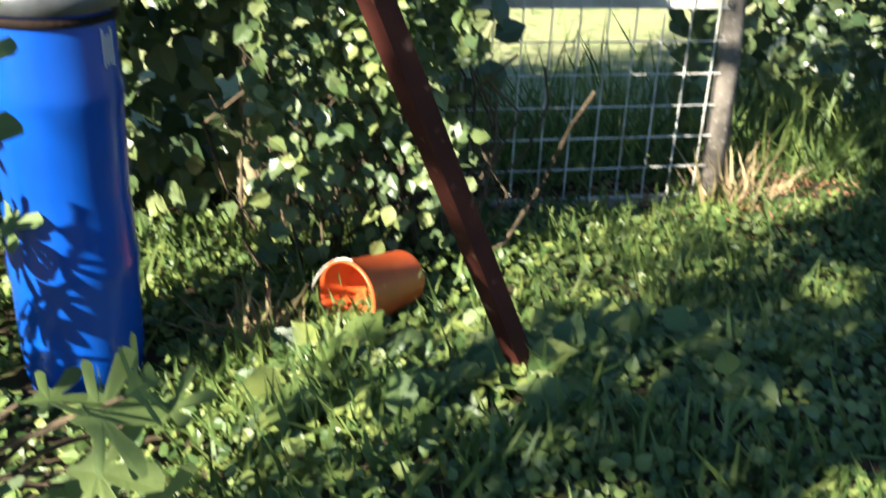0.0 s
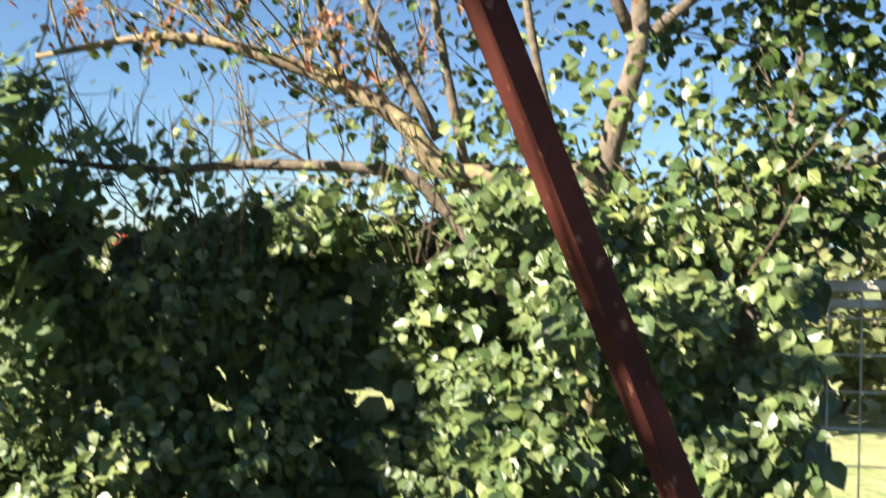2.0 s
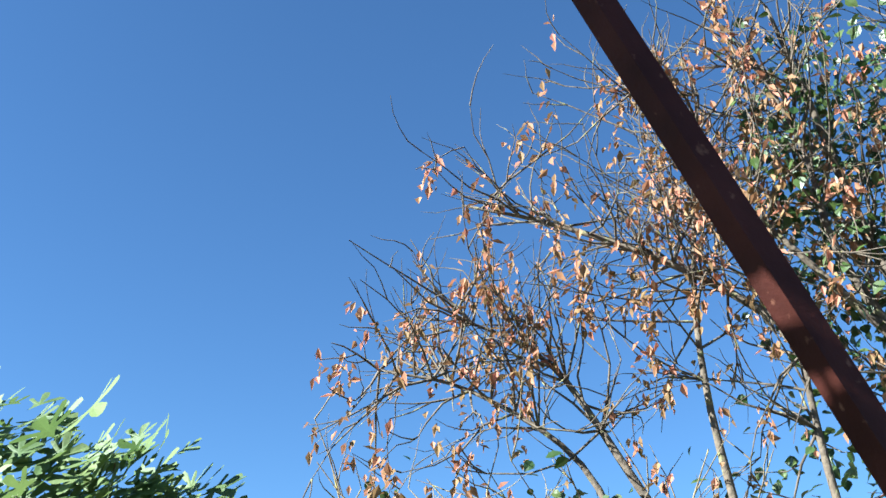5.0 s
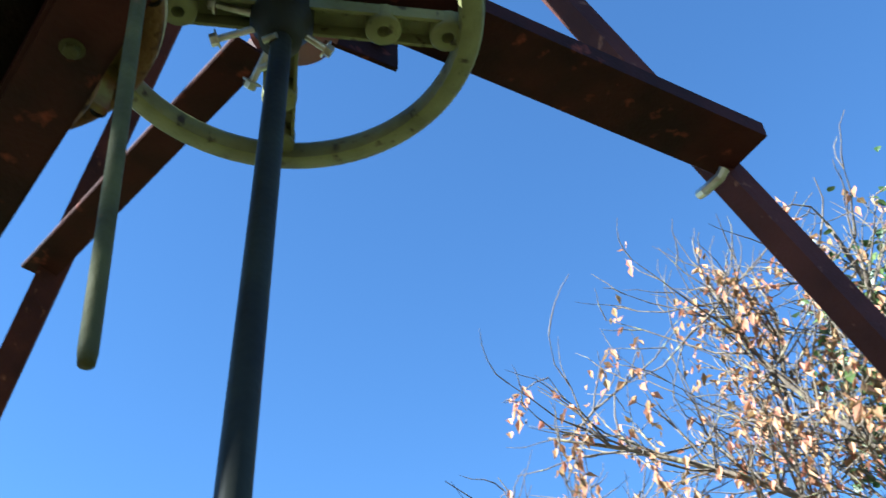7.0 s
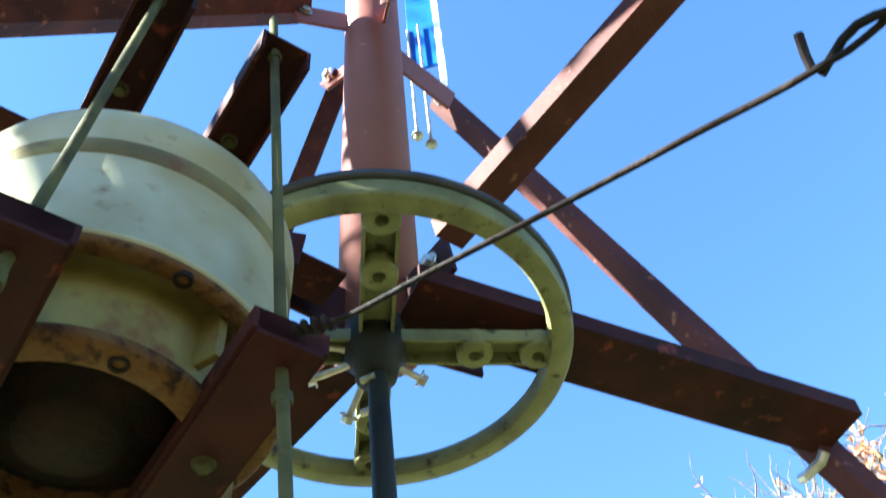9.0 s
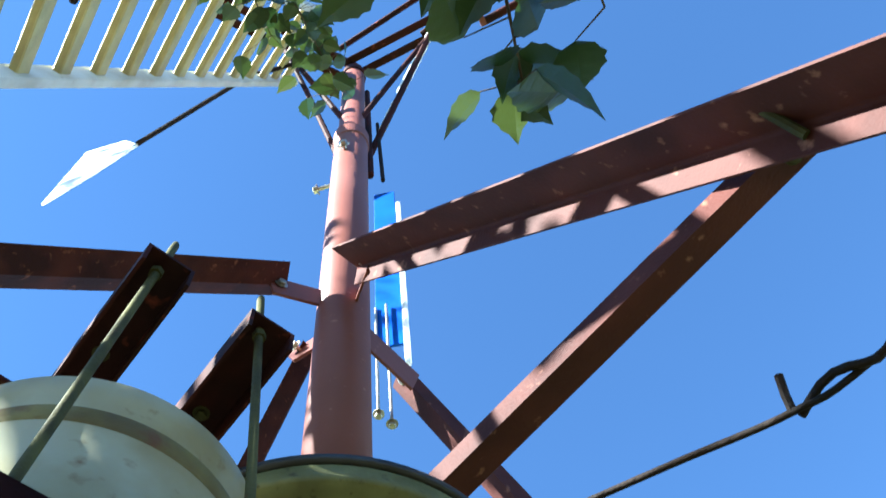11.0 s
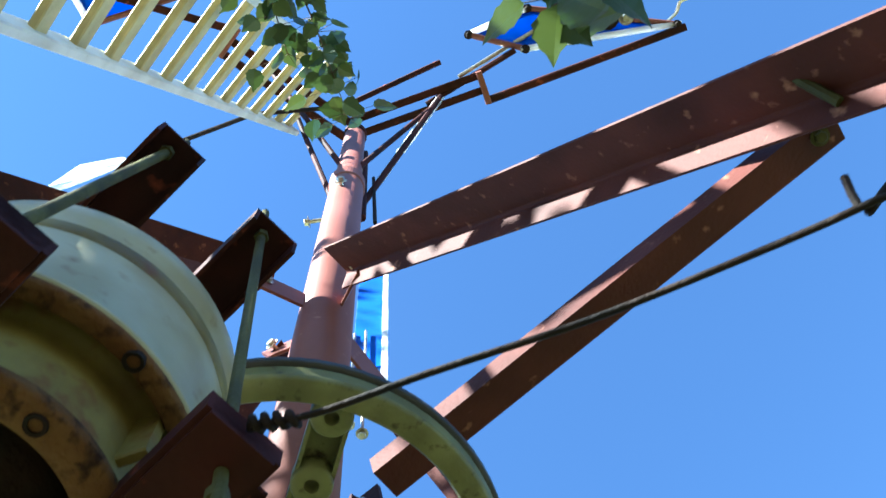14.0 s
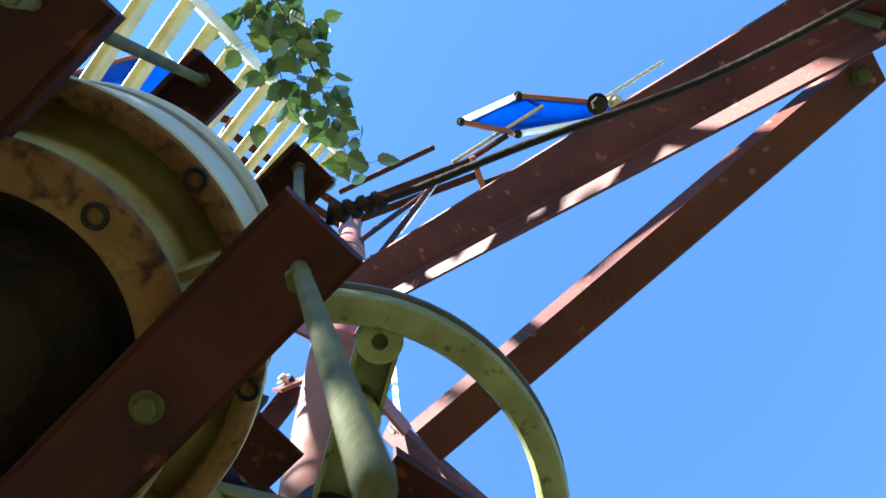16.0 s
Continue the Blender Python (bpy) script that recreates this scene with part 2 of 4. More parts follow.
def lathe(profile, segs=64, centre=(0, 0, 0), bm=None):
    """A profile of (radius, height) turned about the vertical through centre."""
    bm = bm or bmesh.new()
    c = Vector(centre)
    rings = []
    for r, z in profile:
        rings.append([bm.verts.new(c + Vector((r * math.cos(2 * math.pi * k / segs), r * math.sin(2 * math.pi * k / segs), z))) for k in range(segs)])
    for a, b in zip(rings, rings[1:]):
        for k in range(segs):
            bm.faces.new((a[k], a[(k + 1) % segs], b[(k + 1) % segs], b[k]))
    bmesh.ops.recalc_face_normals(bm, faces=bm.faces[:])
    return bm


def hex_bolt(p, axis, r=0.011, head=0.009, shank=0.03, bm=None):
    """A hexagon head with its shank behind it; axis points out of the head."""
    bm = bm or bmesh.new()
    p, d = Vector(p), Vector(axis).normalized()
    tube([p, p + d * head * 0.85, p + d * head], [r, r, r * 0.85], 6, bm)
    tube([p - d * shank, p], r * 0.55, 8, bm)
    tube([p - d * 0.002, p + d * 0.001], r * 1.5, 12, bm)
    return bm


LEAF = np.array([(0, 0, 0), (-0.34, 0.22, 0.07), (-0.42, 0.5, 0.09), (-0.22, 0.8, 0.03), (0, 1.06, -0.08), (0.22, 0.8, 0.03), (0.42, 0.5, 0.09), (0.34, 0.22, 0.07), (0, 0.5, 0)], float)
LEAF_FACES = [(0, 8, 1), (1, 8, 2), (2, 8, 3), (3, 8, 4), (4, 8, 5), (5, 8, 6), (6, 8, 7), (7, 8, 0)]
CURLED = np.array([(0, 0, 0), (-0.2, 0.35, 0.16), (0, 1, 0.1), (0.2, 0.4, 0.16), (0, 0.5, 0)], float)
CURLED_FACES = [(0, 4, 1), (1, 4, 2), (2, 4, 3), (3, 4, 0)]
BLADE = np.array([(-0.03, 0, 0), (0.03, 0, 0), (0.022, 0.5, 0.06), (-0.022, 0.5, 0.06), (0, 1, 0.25)], float)
BLADE_FACES = [(0, 1, 2, 3), (3, 2, 4)]
rng = np.random.default_rng(7)


def scatter(name, mat, places, sizes, aims, parent=None, shape=LEAF, faces=LEAF_FACES, jitter=0.6, droop=0.0, width=1.0, ups=None):
    """Many leaves in one mesh: base at places, blade normal near aims, tip roughly along ups (else random)."""
    places, k = np.asarray(places, float), len(places)
    aims = np.broadcast_to(np.asarray(aims, float), (k, 3)) + rng.normal(0, jitter, (k, 3))
    aims = aims / np.linalg.norm(aims, axis=1, keepdims=True)
    tips = rng.normal(0, 1, (k, 3)) + np.array((0, 0, -droop)) if ups is None else np.asarray(ups, float) + rng.normal(0, 0.35, (k, 3))
    tips -= aims * (tips * aims).sum(1, keepdims=True)
    tips /= np.linalg.norm(tips, axis=1, keepdims=True) + 1e-9
    sides = np.cross(tips, aims)
    sizes = np.broadcast_to(sizes, (k,))[:, None, None]
    body = shape[None] * np.array((width, 1, 1))
    v = places[:, None] + sizes * (body[..., :1] * sides[:, None] + body[..., 1:2] * tips[:, None] + body[..., 2:] * aims[:, None])
    m = len(shape)
    f = [tuple(int(i) + j * m for i in face) for j in range(k) for face in faces]
    me = bpy.data.meshes.new(name)
    me.from_pydata(v.reshape(-1, 3).tolist(), [], f)
    me.materials.append(mat)
    ob = new(name, me)
    if parent is not None:
        ob.parent = parent
        ob.matrix_parent_inverse = parent.matrix_world.inverted()
    return ob


# ---- the ground ----
def ground_height(x, y):
    near = max(0.0, 1 - math.hypot(x - 2, y - 3) / 9)
    rise = min(1.0, max(0.0, (3.95 - y) / 0.75))
    rise *= min(1.0, max(0.0, (x - 1.0) / 0.5))
    return 0.2 * rise * rise * (3 - 2 * rise) + near * (0.05 * noise.noise(Vector((x * 0.9, y * 0.9, 0))) + 0.02 * noise.noise(Vector((x * 4, y * 4, 3))))


bm = bmesh.new()
xs = [-900, -300, -90, -30, -12] + [-6 + 0.25 * i for i in range(61)] + [12, 20, 40, 100, 300, 900]
ys = [-900, -200, -50, -15] + [-5 + 0.25 * i for i in range(49)] + [9, 12, 18, 30, 60, 150, 900]
grid = [[bm.verts.new((x, y, ground_height(x, y))) for x in xs] for y in ys]
for a, b in zip(grid, grid[1:]):
    for k in range(len(xs) - 1):
        bm.faces.new((a[k], a[k + 1], b[k + 1], b[k]))
ground = tagged(new("ground", mesh_from(bm, "ground", SOIL, True)), "shaded garden soil with patchy turf and weeds", "ground", kind="structure")
bm = bmesh.new()
extrude(bm, [(-40, -12), (40, -12), (40, 12), (-40, 12)], (5, 18, -0.05), (5, 18, 0.035), (1, 0, 0))
tagged(new("field", mesh_from(bm, "field", FIELD)), "sunlit mown grass field beyond the fence", "field", kind="structure")

# ---- the windmill tower ----
MX, MY = -0.197, 1.672
TOP = 8.45
tower = thing("windmill_tower", "red-primed steel windmill tower on four angle-iron legs", "windmill", (MX, MY, 0))
part("mast", tube([(MX, MY, 3.5), (MX, MY, 6.8), (MX, MY, 6.81), (MX, MY, TOP)], [0.083, 0.08, 0.068, 0.066], 40), MAST_PAINT, tower, "red-brown painted steel pipe", True)
part("collar", lathe([(0.08, 6.72), (0.088, 6.73), (0.088, 6.86), (0.067, 6.87)], 40, (MX, MY, 0)), MAST_PAINT, tower, smooth=False)
part("top_cap", lathe([(0.0, TOP + 0.03), (0.06, TOP + 0.025), (0.075, TOP), (0.075, TOP - 0.1), (0.058, TOP - 0.11)], 32, (MX, MY, 0)), PRIMER, tower)

# legs: foot, head at the mast, the ways of the two flanges, their widths
LEGS = [
    ((1.952, 3.289, -0.15), (-0.1, 1.867, 4.75), (0.657, 0.605, 0.449), (-0.656, 0.752, -0.05), 0.056, 0.056),
    ((3.53, -0.17, -0.15), (-0.088, 1.546, 4.85), (-0.48, -0.875, -0.02), (-0.5, 0.66, -0.56), 0.106, 0.06),
    ((-3.7, -2.55, -0.15), (-0.325, 1.535, 4.9), (0.3, -0.4, 0.2), (-0.2, 0.6, 0.7), 0.075, 0.07),
    ((-2.75, 2.72, -0.15), (-0.33, 1.68, 4.8), (0.3, 0.7, 0.3), (-0.5, 0.5, -0.6), 0.065, 0.065),
]
for foot, head, fa, fb, wide, other in LEGS:
    part("leg", angle_bar(foot, head, fa, fb, wide, other, 0.008), PRIMER_SUNLIT if foot[0] > 0 else PRIMER_RUST, tower)
    f, h = Vector(foot), Vector(head)
    out = Vector((f.x - MX, f.y - MY, 0)).normalized()
    across = out.cross((0, 0, 1))
    part("gusset", flat_bar(Vector((MX, MY, h.z + 0.0)) + out * 0.06, h - Vector((0, 0, 0.05)) + out * 0.05, across, 0.01, 0.1), MAST_PAINT, tower)
    part("bolt", hex_bolt(h - Vector((0, 0, 0.03)) + out * 0.02 - across * 0.012, -across, 0.014, 0.011), ZINC, tower)
part("leg_hole", lathe([(0.0, 0.0), (0.014, 0.0), (0.017, 0.004)], 16, (0.778, 1.112, 3.722)), DARK, tower)

# tie beams at the foot of the mast, out to the legs
BEAM_Z = 3.43
BEAMS = [
    ((-0.03, 1.5, 3.42), (0.558, 2.212, 3.405), (-0.77, 0.64, 0.0), (0, 0, 1), 0.13, 0.042),
    ((0.0, 1.515, 3.535), (0.868, 1.145, 3.655), (0.25, 0.95, 0.2), (0, -0.05, 1), 0.068, 0.055),
    ((-0.24, 1.53, 3.5), (-0.66, 0.75, 3.5), (0.9, -0.3, 0), (0, 0, 1), 0.085, 0.07),
    ((-0.25, 1.68, 3.45), (-1.0, 2.02, 3.45), (0.4, -0.85, 0), (0, 0, 1), 0.075, 0.07),
]
for a, b, fa, fb, wide, other in BEAMS:
    part("tie_beam", angle_bar(a, b, fa, fb, wide, other, 0.008), PRIMER_SUNLIT if wide < 0.07 else PRIMER, tower)
    d = (Vector(b) - Vector(a)).normalized()
    across = d.cross((0, 0, 1))
    base = Vector((MX, MY, BEAM_Z + 0.13)) + Vector((d.x, d.y, 0)).normalized() * 0.06
    part("base_bracket", flat_bar(base, base + d * 0.15, (0, 0, 1), 0.12, 0.01), PRIMER, tower)
    part("bolt", hex_bolt(base + d * 0.11 + across * 0.02, across, 0.014, 0.012, 0.05), ZINC, tower)
part("bolt", hex_bolt((MX + 0.01, MY - 0.1, 6.43), (0.1, -1, 0), 0.02, 0.02, 0.05), ZINC, tower)
part("bolt", hex_bolt((MX - 0.17, MY + 0.03, 6.36), (-1, -0.1, 0), 0.018, 0.02, 0.1), ZINC, tower)
part("bolt", hex_bolt((0.84, 1.185, 3.645), (0, 0, -1), 0.011, 0.008, 0.04), ROD, tower)
# stud through the large leg, hook under the far one
part("stud", tube([(0.788, 1.063, 3.61), (0.83, 1.11, 3.53)], 0.009, 8), ROD, tower)
part("hook_bolt", tube([(0.462, 2.2, 3.345), (0.449, 2.208, 3.333), (0.414, 2.227, 3.328), (0.404, 2.24, 3.335)], 0.011, 8), ZINC, tower)

# ---- the shaft with its spoked belt wheel ----
WX, WY, WZ = -0.147, 1.557, 3.37
wheel = thing("belt_wheel", "olive-painted spoked belt wheel on a hanging steel shaft", "wheel", (WX, WY, WZ))
bm = bmesh.new()
lathe([(0.294, -0.02), (0.325, -0.019), (0.331, -0.013), (0.327, 0.0), (0.331, 0.014), (0.326, 0.022), (0.296, 0.022), (0.289, 0.01), (0.289, -0.01), (0.294, -0.02)], 72, (WX, WY, WZ - 0.01), bm)
part("rim", bm, OLIVE, wheel, smooth=True)
for k in range(4):
    a = radians(-59 + 90 * k)
    d = Vector((math.cos(a), math.sin(a), 0))
    c = Vector((WX, WY, WZ + 0.012))
    spoke = part("spoke", channel_bar(c + d * 0.04, c + d * 0.292, d.cross((0, 0, -1)), 0.058, -0.026, 0.006), OLIVE, wheel)
    for r in (0.166, 0.274):
        p = c + d * r
        boss = bmesh.new()
        lathe([(0.011, -0.034), (0.028, -0.034), (0.031, -0.03), (0.031, 0.0)], 20, p, boss)
        lathe([(0.0, -0.014), (0.011, -0.014), (0.011, -0.034)], 14, p, boss)
        part("boss", boss, OLIVE, wheel, "olive boss with a dark bolt hole", True)
part("hub", lathe([(0.024, 0.06), (0.05, 0.05), (0.052, -0.03), (0.038, -0.045), (0.034, -0.075), (0.018, -0.08)], 28, (WX, WY, WZ)), SHAFT, wheel, smooth=True)
part("shaft", tube([(WX, WY, WZ + 0.05), (WX + 0.002, WY, WZ - 0.06), (-0.027, 1.379, 2.346), (-0.0265, 1.377, 2.336)], [0.017, 0.017, 0.0162, 0.014], 20), SHAFT, wheel, "dark steel tube hanging below the wheel", True)
for dz in (0.1, 0.17):
    part("pin", tube([(WX - 0.012, WY - 0.028, WZ - dz), (WX + 0.012, WY - 0.028, WZ - dz)], 0.006, 8), ZINC, wheel)
for k, (dx, dy, dz) in enumerate(((-0.09, -0.06, 0.02), (-0.1, -0.03, -0.03), (-0.08, 0.05, -0.06), (0.05, 0.06, -0.03))):
    part("set_bolt", hex_bolt((WX + dx, WY + dy, WZ - 0.02 + dz), (dx, dy, dz), 0.011, 0.012, 0.08), ZINC, wheel)
# belt round the wheel
belt = lathe([(0.326, 0.024), (0.336, 0.024), (0.337, 0.036), (0.326, 0.036), (0.326, 0.024)], 72, (WX, WY, WZ - 0.012))
tagged(new("drive_belt", mesh_from(belt, "drive_belt", BELT, True)), "black rubber belt round the olive wheel", "belt")

# ---- the drum and its clamp frame ----
DX, DY = -0.31, 1.138
drum = thing("generator_drum", "cream-painted steel drum with a rusty open underside", "drum", (DX, DY, 2.89))
part("shell", lathe([(0.05, 3.264), (0.208, 3.264), (0.224, 3.257), (0.231, 3.246), (0.231, 3.212), (0.2275, 3.206), (0.231, 3.0), (0.236, 2.996), (0.236, 2.99), (0.232, 2.988)], 96, (DX, DY, 0)), CREAM_WHITE, drum, "pale painted steel shell", True)
part("band", lathe([(0.2285, 3.182), (0.2302, 3.178), (0.2305, 3.152), (0.2288, 3.148)], 96, (DX, DY, 0)), CREAM, drum, "yellowed painted band", True)
part("lower_flange", lathe([(0.232, 2.99), (0.2345, 2.986), (0.2345, 2.98), (0.231, 2.977), (0.213, 2.977), (0.2105, 2.981)], 96, (DX, DY, 0)), RUST, drum, "rusty flange ring", True)
part("dish", lathe([(0.211, 2.98), (0.208, 2.997), (0.202, 3.004), (0.187, 3.004), (0.181, 2.994), (0.178, 2.905)], 80, (DX, DY, 0)), CREAM, drum, "cream recess stained with rust", True)
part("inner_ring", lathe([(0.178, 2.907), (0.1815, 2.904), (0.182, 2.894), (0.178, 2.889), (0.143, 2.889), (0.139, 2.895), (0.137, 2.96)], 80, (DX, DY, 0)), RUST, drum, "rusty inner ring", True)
# shade inside the drum is put into the rotor's near-black colour
part("rotor", lathe([(0.137, 2.955), (0.108, 2.96), (0.102, 2.935), (0.065, 2.93), (0.06, 2.913), (0.0, 2.908)], 48, (DX, DY, 0)), DARK, drum, "near-black rotor, the recess shade in its colour", True)
for k in range(5):
    a = radians(-4 + 72 * k)
    d = Vector((math.cos(a), math.sin(a), 0))
    c = Vector((DX, DY, 2.962))
    part("web", flat_bar(c + d * 0.178, c + d * 0.209, (0, 0, 1), 0.08, 0.012), CREAM, drum)
for k in range(7):
    for r, z, turn in ((0.2225, 2.977, -22.6), (0.16, 2.889, -30)):
        a = radians(turn + 360 * k / 7)
        p = (DX + r * math.cos(a), DY + r * math.sin(a), z)
        part("bolt_hole", lathe([(0.0, 0.012), (0.007, 0.012), (0.007, -0.003), (0.0105, -0.004), (0.012, 0.002)], 14, p), DARK, drum)

clamp = thing("clamp_frame", "red-primed steel channels clamping the drum between rods", "frame", (DX, DY, 2.8))
AX = Vector((-0.865, 0.5, 0)).normalized()
SIDE = Vector((AX.y, -AX.x, 0))
for z, ends, wide, lip in ((2.88, ((-0.002, 1.112), (-0.128, 0.88)), 0.085, -0.03), (3.545, ((-0.032, 1.083), (-0.125, 0.925)), 0.08, 0.055)):
    for x, y in ends:
        p = Vector((x, y, z))
        part("channel", channel_bar(p, p + AX * 0.62, SIDE, wide, lip, 0.006), PRIMER, clamp)
        part("bolt", hex_bolt(p + AX * 0.2 + Vector((0, 0, -0.006)), (0, 0, -1), 0.0095, 0.009), ROD, clamp)
for top, mid, low in (((-0.062, 1.078, 3.65), (-0.03, 1.138, 2.88), (0.027, 1.13, 2.352)), ((-0.15, 0.94, 3.66), (-0.162, 0.894, 2.88), (-0.163, 0.892, 2.8)), ((-0.52, 1.36, 3.62), (-0.5, 1.41, 2.88), (-0.5, 1.415, 2.69)), ((-0.6, 1.22, 3.62), (-0.63, 1.19, 2.88), (-0.63, 1.19, 2.79))):
    top, mid, low = Vector(top), Vector(mid), Vector(low)
    rod = part("threaded_rod", tube([low, low + (mid - low) * 0.02, mid, top - Vector((0, 0, 0.01)), top], [0.0055, 0.0066, 0.0068, 0.0068, 0.0055], 14), ROD, clamp, smooth=True)
    up = (top - mid).normalized()
    for k in (-0.042, 0.012, 0.645, 0.685):
        part("nut", tube([mid + up * (k - 0.007), mid + up * (k + 0.007)], 0.011, 6), ROD, clamp)
part("tie_bar", flat_bar((-0.2, 1.4, 3.49), (-0.42, 1.24, 3.52), (0, 0, 1), 0.09, 0.01), PRIMER, clamp)

# ---- wires ----
pts = [p + Vector((0.003, 0.05, 0.095)) for p in smooth_path([(0.0, 1.055, 2.79), (0.061, 1.053, 2.773), (0.165, 1.041, 2.768), (0.303, 1.03, 2.766), (0.42, 1.005, 2.745), (0.52, 0.975, 2.715), (0.6, 0.955, 2.72), (0.9, 0.86, 2.78), (1.6, 0.5, 2.9)], 6)]
wire = thing("guy_wire", "thick twisted iron wire tied to the clamp", "wire", pts[0])
part("strand", tube(pts, 0.0033, 8), DARK, wire, smooth=True)
twist = [Vector((0.528 + 0.012 * k, 1.024 - 0.0035 * k, 2.809 + 0.0016 * k)) + Vector((0, math.cos(k * 0.9), math.sin(k * 0.9))) * 0.0065 for k in range(30)]
part("twist", tube(twist, 0.004, 6), DARK, wire, smooth=True)
part("tail", tube([(0.523, 1.026, 2.81), (0.524, 1.018, 2.824), (0.527, 1.008, 2.84)], 0.004, 6), DARK, wire)
part("knot", tube([Vector((0.003 + 0.0018 * k, 1.105, 2.885 - 0.0005 * k)) + Vector((0, math.cos(k), math.sin(k))) * 0.006 for k in range(26)], 0.004, 6), DARK, wire, smooth=True)

# ---- the ladder ----
def ladder_low(z):
    return Vector((-1.144 + 0.0730 * z, -0.619 + 0.2601 * z, z))


def ladder_high(z):
    return Vector((-0.891 + 0.0923 * z, -0.989 + 0.2742 * z, z))


ladder = thing("ladder", "white-painted wooden ladder with cream rungs, leaning on the mast", "ladder", ladder_low(0))
across = (ladder_high(6) - ladder_low(6)).normalized()
part("rail", flat_bar(ladder_low(-0.14), ladder_low(8.2), across, 0.036, 0.085), WHITE_WOOD, ladder)
part("rail", flat_bar(ladder_high(-0.14), ladder_high(8.2), across, 0.036, 0.085), WHITE_WOOD, ladder)
along = (ladder_low(8) - ladder_low(0)).normalized()
for k in range(1, 33):
    z = 0.25 * k
    part("rung", flat_bar(ladder_low(z), ladder_high(z), along, 0.072, 0.03), RUNG_WOOD, ladder)

# ---- rotor arms, sails and vanes at the mast head ----
RZ = 8.56
rotor = thing("windmill_rotor", "steel rotor arms carrying blue sheet sails and white vanes", "rotor", (MX, MY, RZ))
HUB = Vector((MX, MY, RZ))


def arm(tip, elbow, sail, back):
    """A pair of angle arms to an elbow, then on to a framed blue sail."""
    tip, elbow = Vector(tip), Vector(elbow)
    d = (elbow - HUB).normalized()
    s = d.cross((0, 0, 1))
    for off in (-0.05, 0.05):
        part("arm", angle_bar(HUB + s * off, elbow + s * off, (0, 0, 1), s, 0.05, 0.05, 0.006), PRIMER, rotor)
    part("arm", flat_bar(elbow - s * 0.12, elbow + s * 0.1, (0, 0, 1), 0.06, 0.04), MAST_PAINT, rotor)
    part("arm", flat_bar(elbow - s * 0.1, tip, (0, 0, 1), 0.05, 0.05), PRIMER, rotor)
    part("stay", tube([HUB + Vector((0, 0, -1.5)), HUB * 0.35 + elbow * 0.65], 0.016, 8), PRIMER, rotor)
    a, b, c, e = [Vector(q) for q in sail]
    bm = bmesh.new()
    n = (b - a).cross(e - a).normalized()
    rows = []
    for i in range(9):
        rows.append([bm.verts.new((a.lerp(b, j / 8)).lerp(e.lerp(c, j / 8), i / 8) + n * 0.05 * math.sin(math.pi * j / 8) * math.sin(math.pi * i / 8)) for j in range(9)])
    for r0, r1 in zip(rows, rows[1:]):
        for j in range(8):
            bm.faces.new((r0[j], r0[j + 1], r1[j + 1], r1[j]))
    bmesh.ops.solidify(bm, geom=bm.faces[:], thickness=0.006)
    part("sail", bm, BLUE_SAIL, rotor, "taut blue sheet sail", True)
    for p, q in ((a, b), (b, c), (c, e), (e, a)):
        white = (p, q) in ((a, b), (c, e))
        part("sail_frame", tube([p - (q - p) * 0.03, q + (q - p) * 0.03], 0.022 if white else 0.02, 8), WHITE_VANE if white else MAST_PAINT, rotor, "white painted rail" if white else "")
    for p in (a, b, c, e):
        part("clamp", hex_bolt(p + Vector((0, 0, -0.02)), (0, 0, -1), 0.02, 0.03, 0.1), DARK, rotor)


arm((2.1, 1.56, 8.68), (0.69, 1.59, RZ), ((0.682, 1.255, 8.7), (1.11, 1.19, 8.78), (2.05, 1.53, 8.7), (1.02, 1.43, 8.62)), 1)
arm((-1.75, 0.3, 8.68), (-0.835, 0.924, RZ), ((-0.974, 0.558, 8.7), (-1.1, 0.29, 8.8), (-1.75, 0.3, 8.75), (-1.66, 0.6, 8.65)), -1)
part("whip", tube([(1.6, 1.38, 8.72), (2.142, 1.227, 8.8)], 0.014, 8), ZINC, rotor)
part("cross_arm", tube([(MX - 0.02, MY - 0.2, RZ - 0.2), (0.45, 1.36, RZ - 0.1)], 0.018, 8), PRIMER, rotor)
# lower vane on its rod, and the blue vane standing behind the mast
part("vane_rod", tube([(-0.3, 1.4, 7.9), (-0.656, 1.3, 7.584), (-1.175, 1.3, 6.902)], 0.013, 8), DARK, rotor)
bm = bmesh.new()
vs = [bm.verts.new(p) for p in ((-1.175, 1.3, 6.9), (-1.3, 1.3, 7.144), (-1.56, 1.3, 7.279), (-1.526, 1.3, 6.389), (-1.34, 1.3, 6.609))]
top = [bm.verts.new(v.co + Vector((0, 0.012, 0.0))) for v in vs]
bm.faces.new(vs)
bm.faces.new(top[::-1])
for k in range(5):
    bm.faces.new((vs[k], top[k], top[(k + 1) % 5], vs[(k + 1) % 5]))
bmesh.ops.recalc_face_normals(bm, faces=bm.faces[:])
part("vane", bm, WHITE_VANE, rotor, "white kite-shaped sheet vane")
part("sail", flat_bar((-0.15, 1.95, 5.1), (-0.14, 1.95, 6.72), (1, 0.2, 0), 0.1, 0.01), BLUE_SAIL, rotor, "blue sheet hanging behind the mast")
part("sail_frame", tube([(-0.092, 1.95, 4.93), (-0.075, 1.95, 6.5)], 0.011, 8), WHITE_VANE, rotor)
part("sail_frame", tube([(-0.153, 1.8, 6.6), (-0.164, 1.8, 8.4)], 0.02, 8), PRIMER, rotor)
part("sail_frame", tube([(-0.089, 1.8, 6.44), (-0.103, 1.8, 7.5)], 0.01, 8), DARK, rotor)
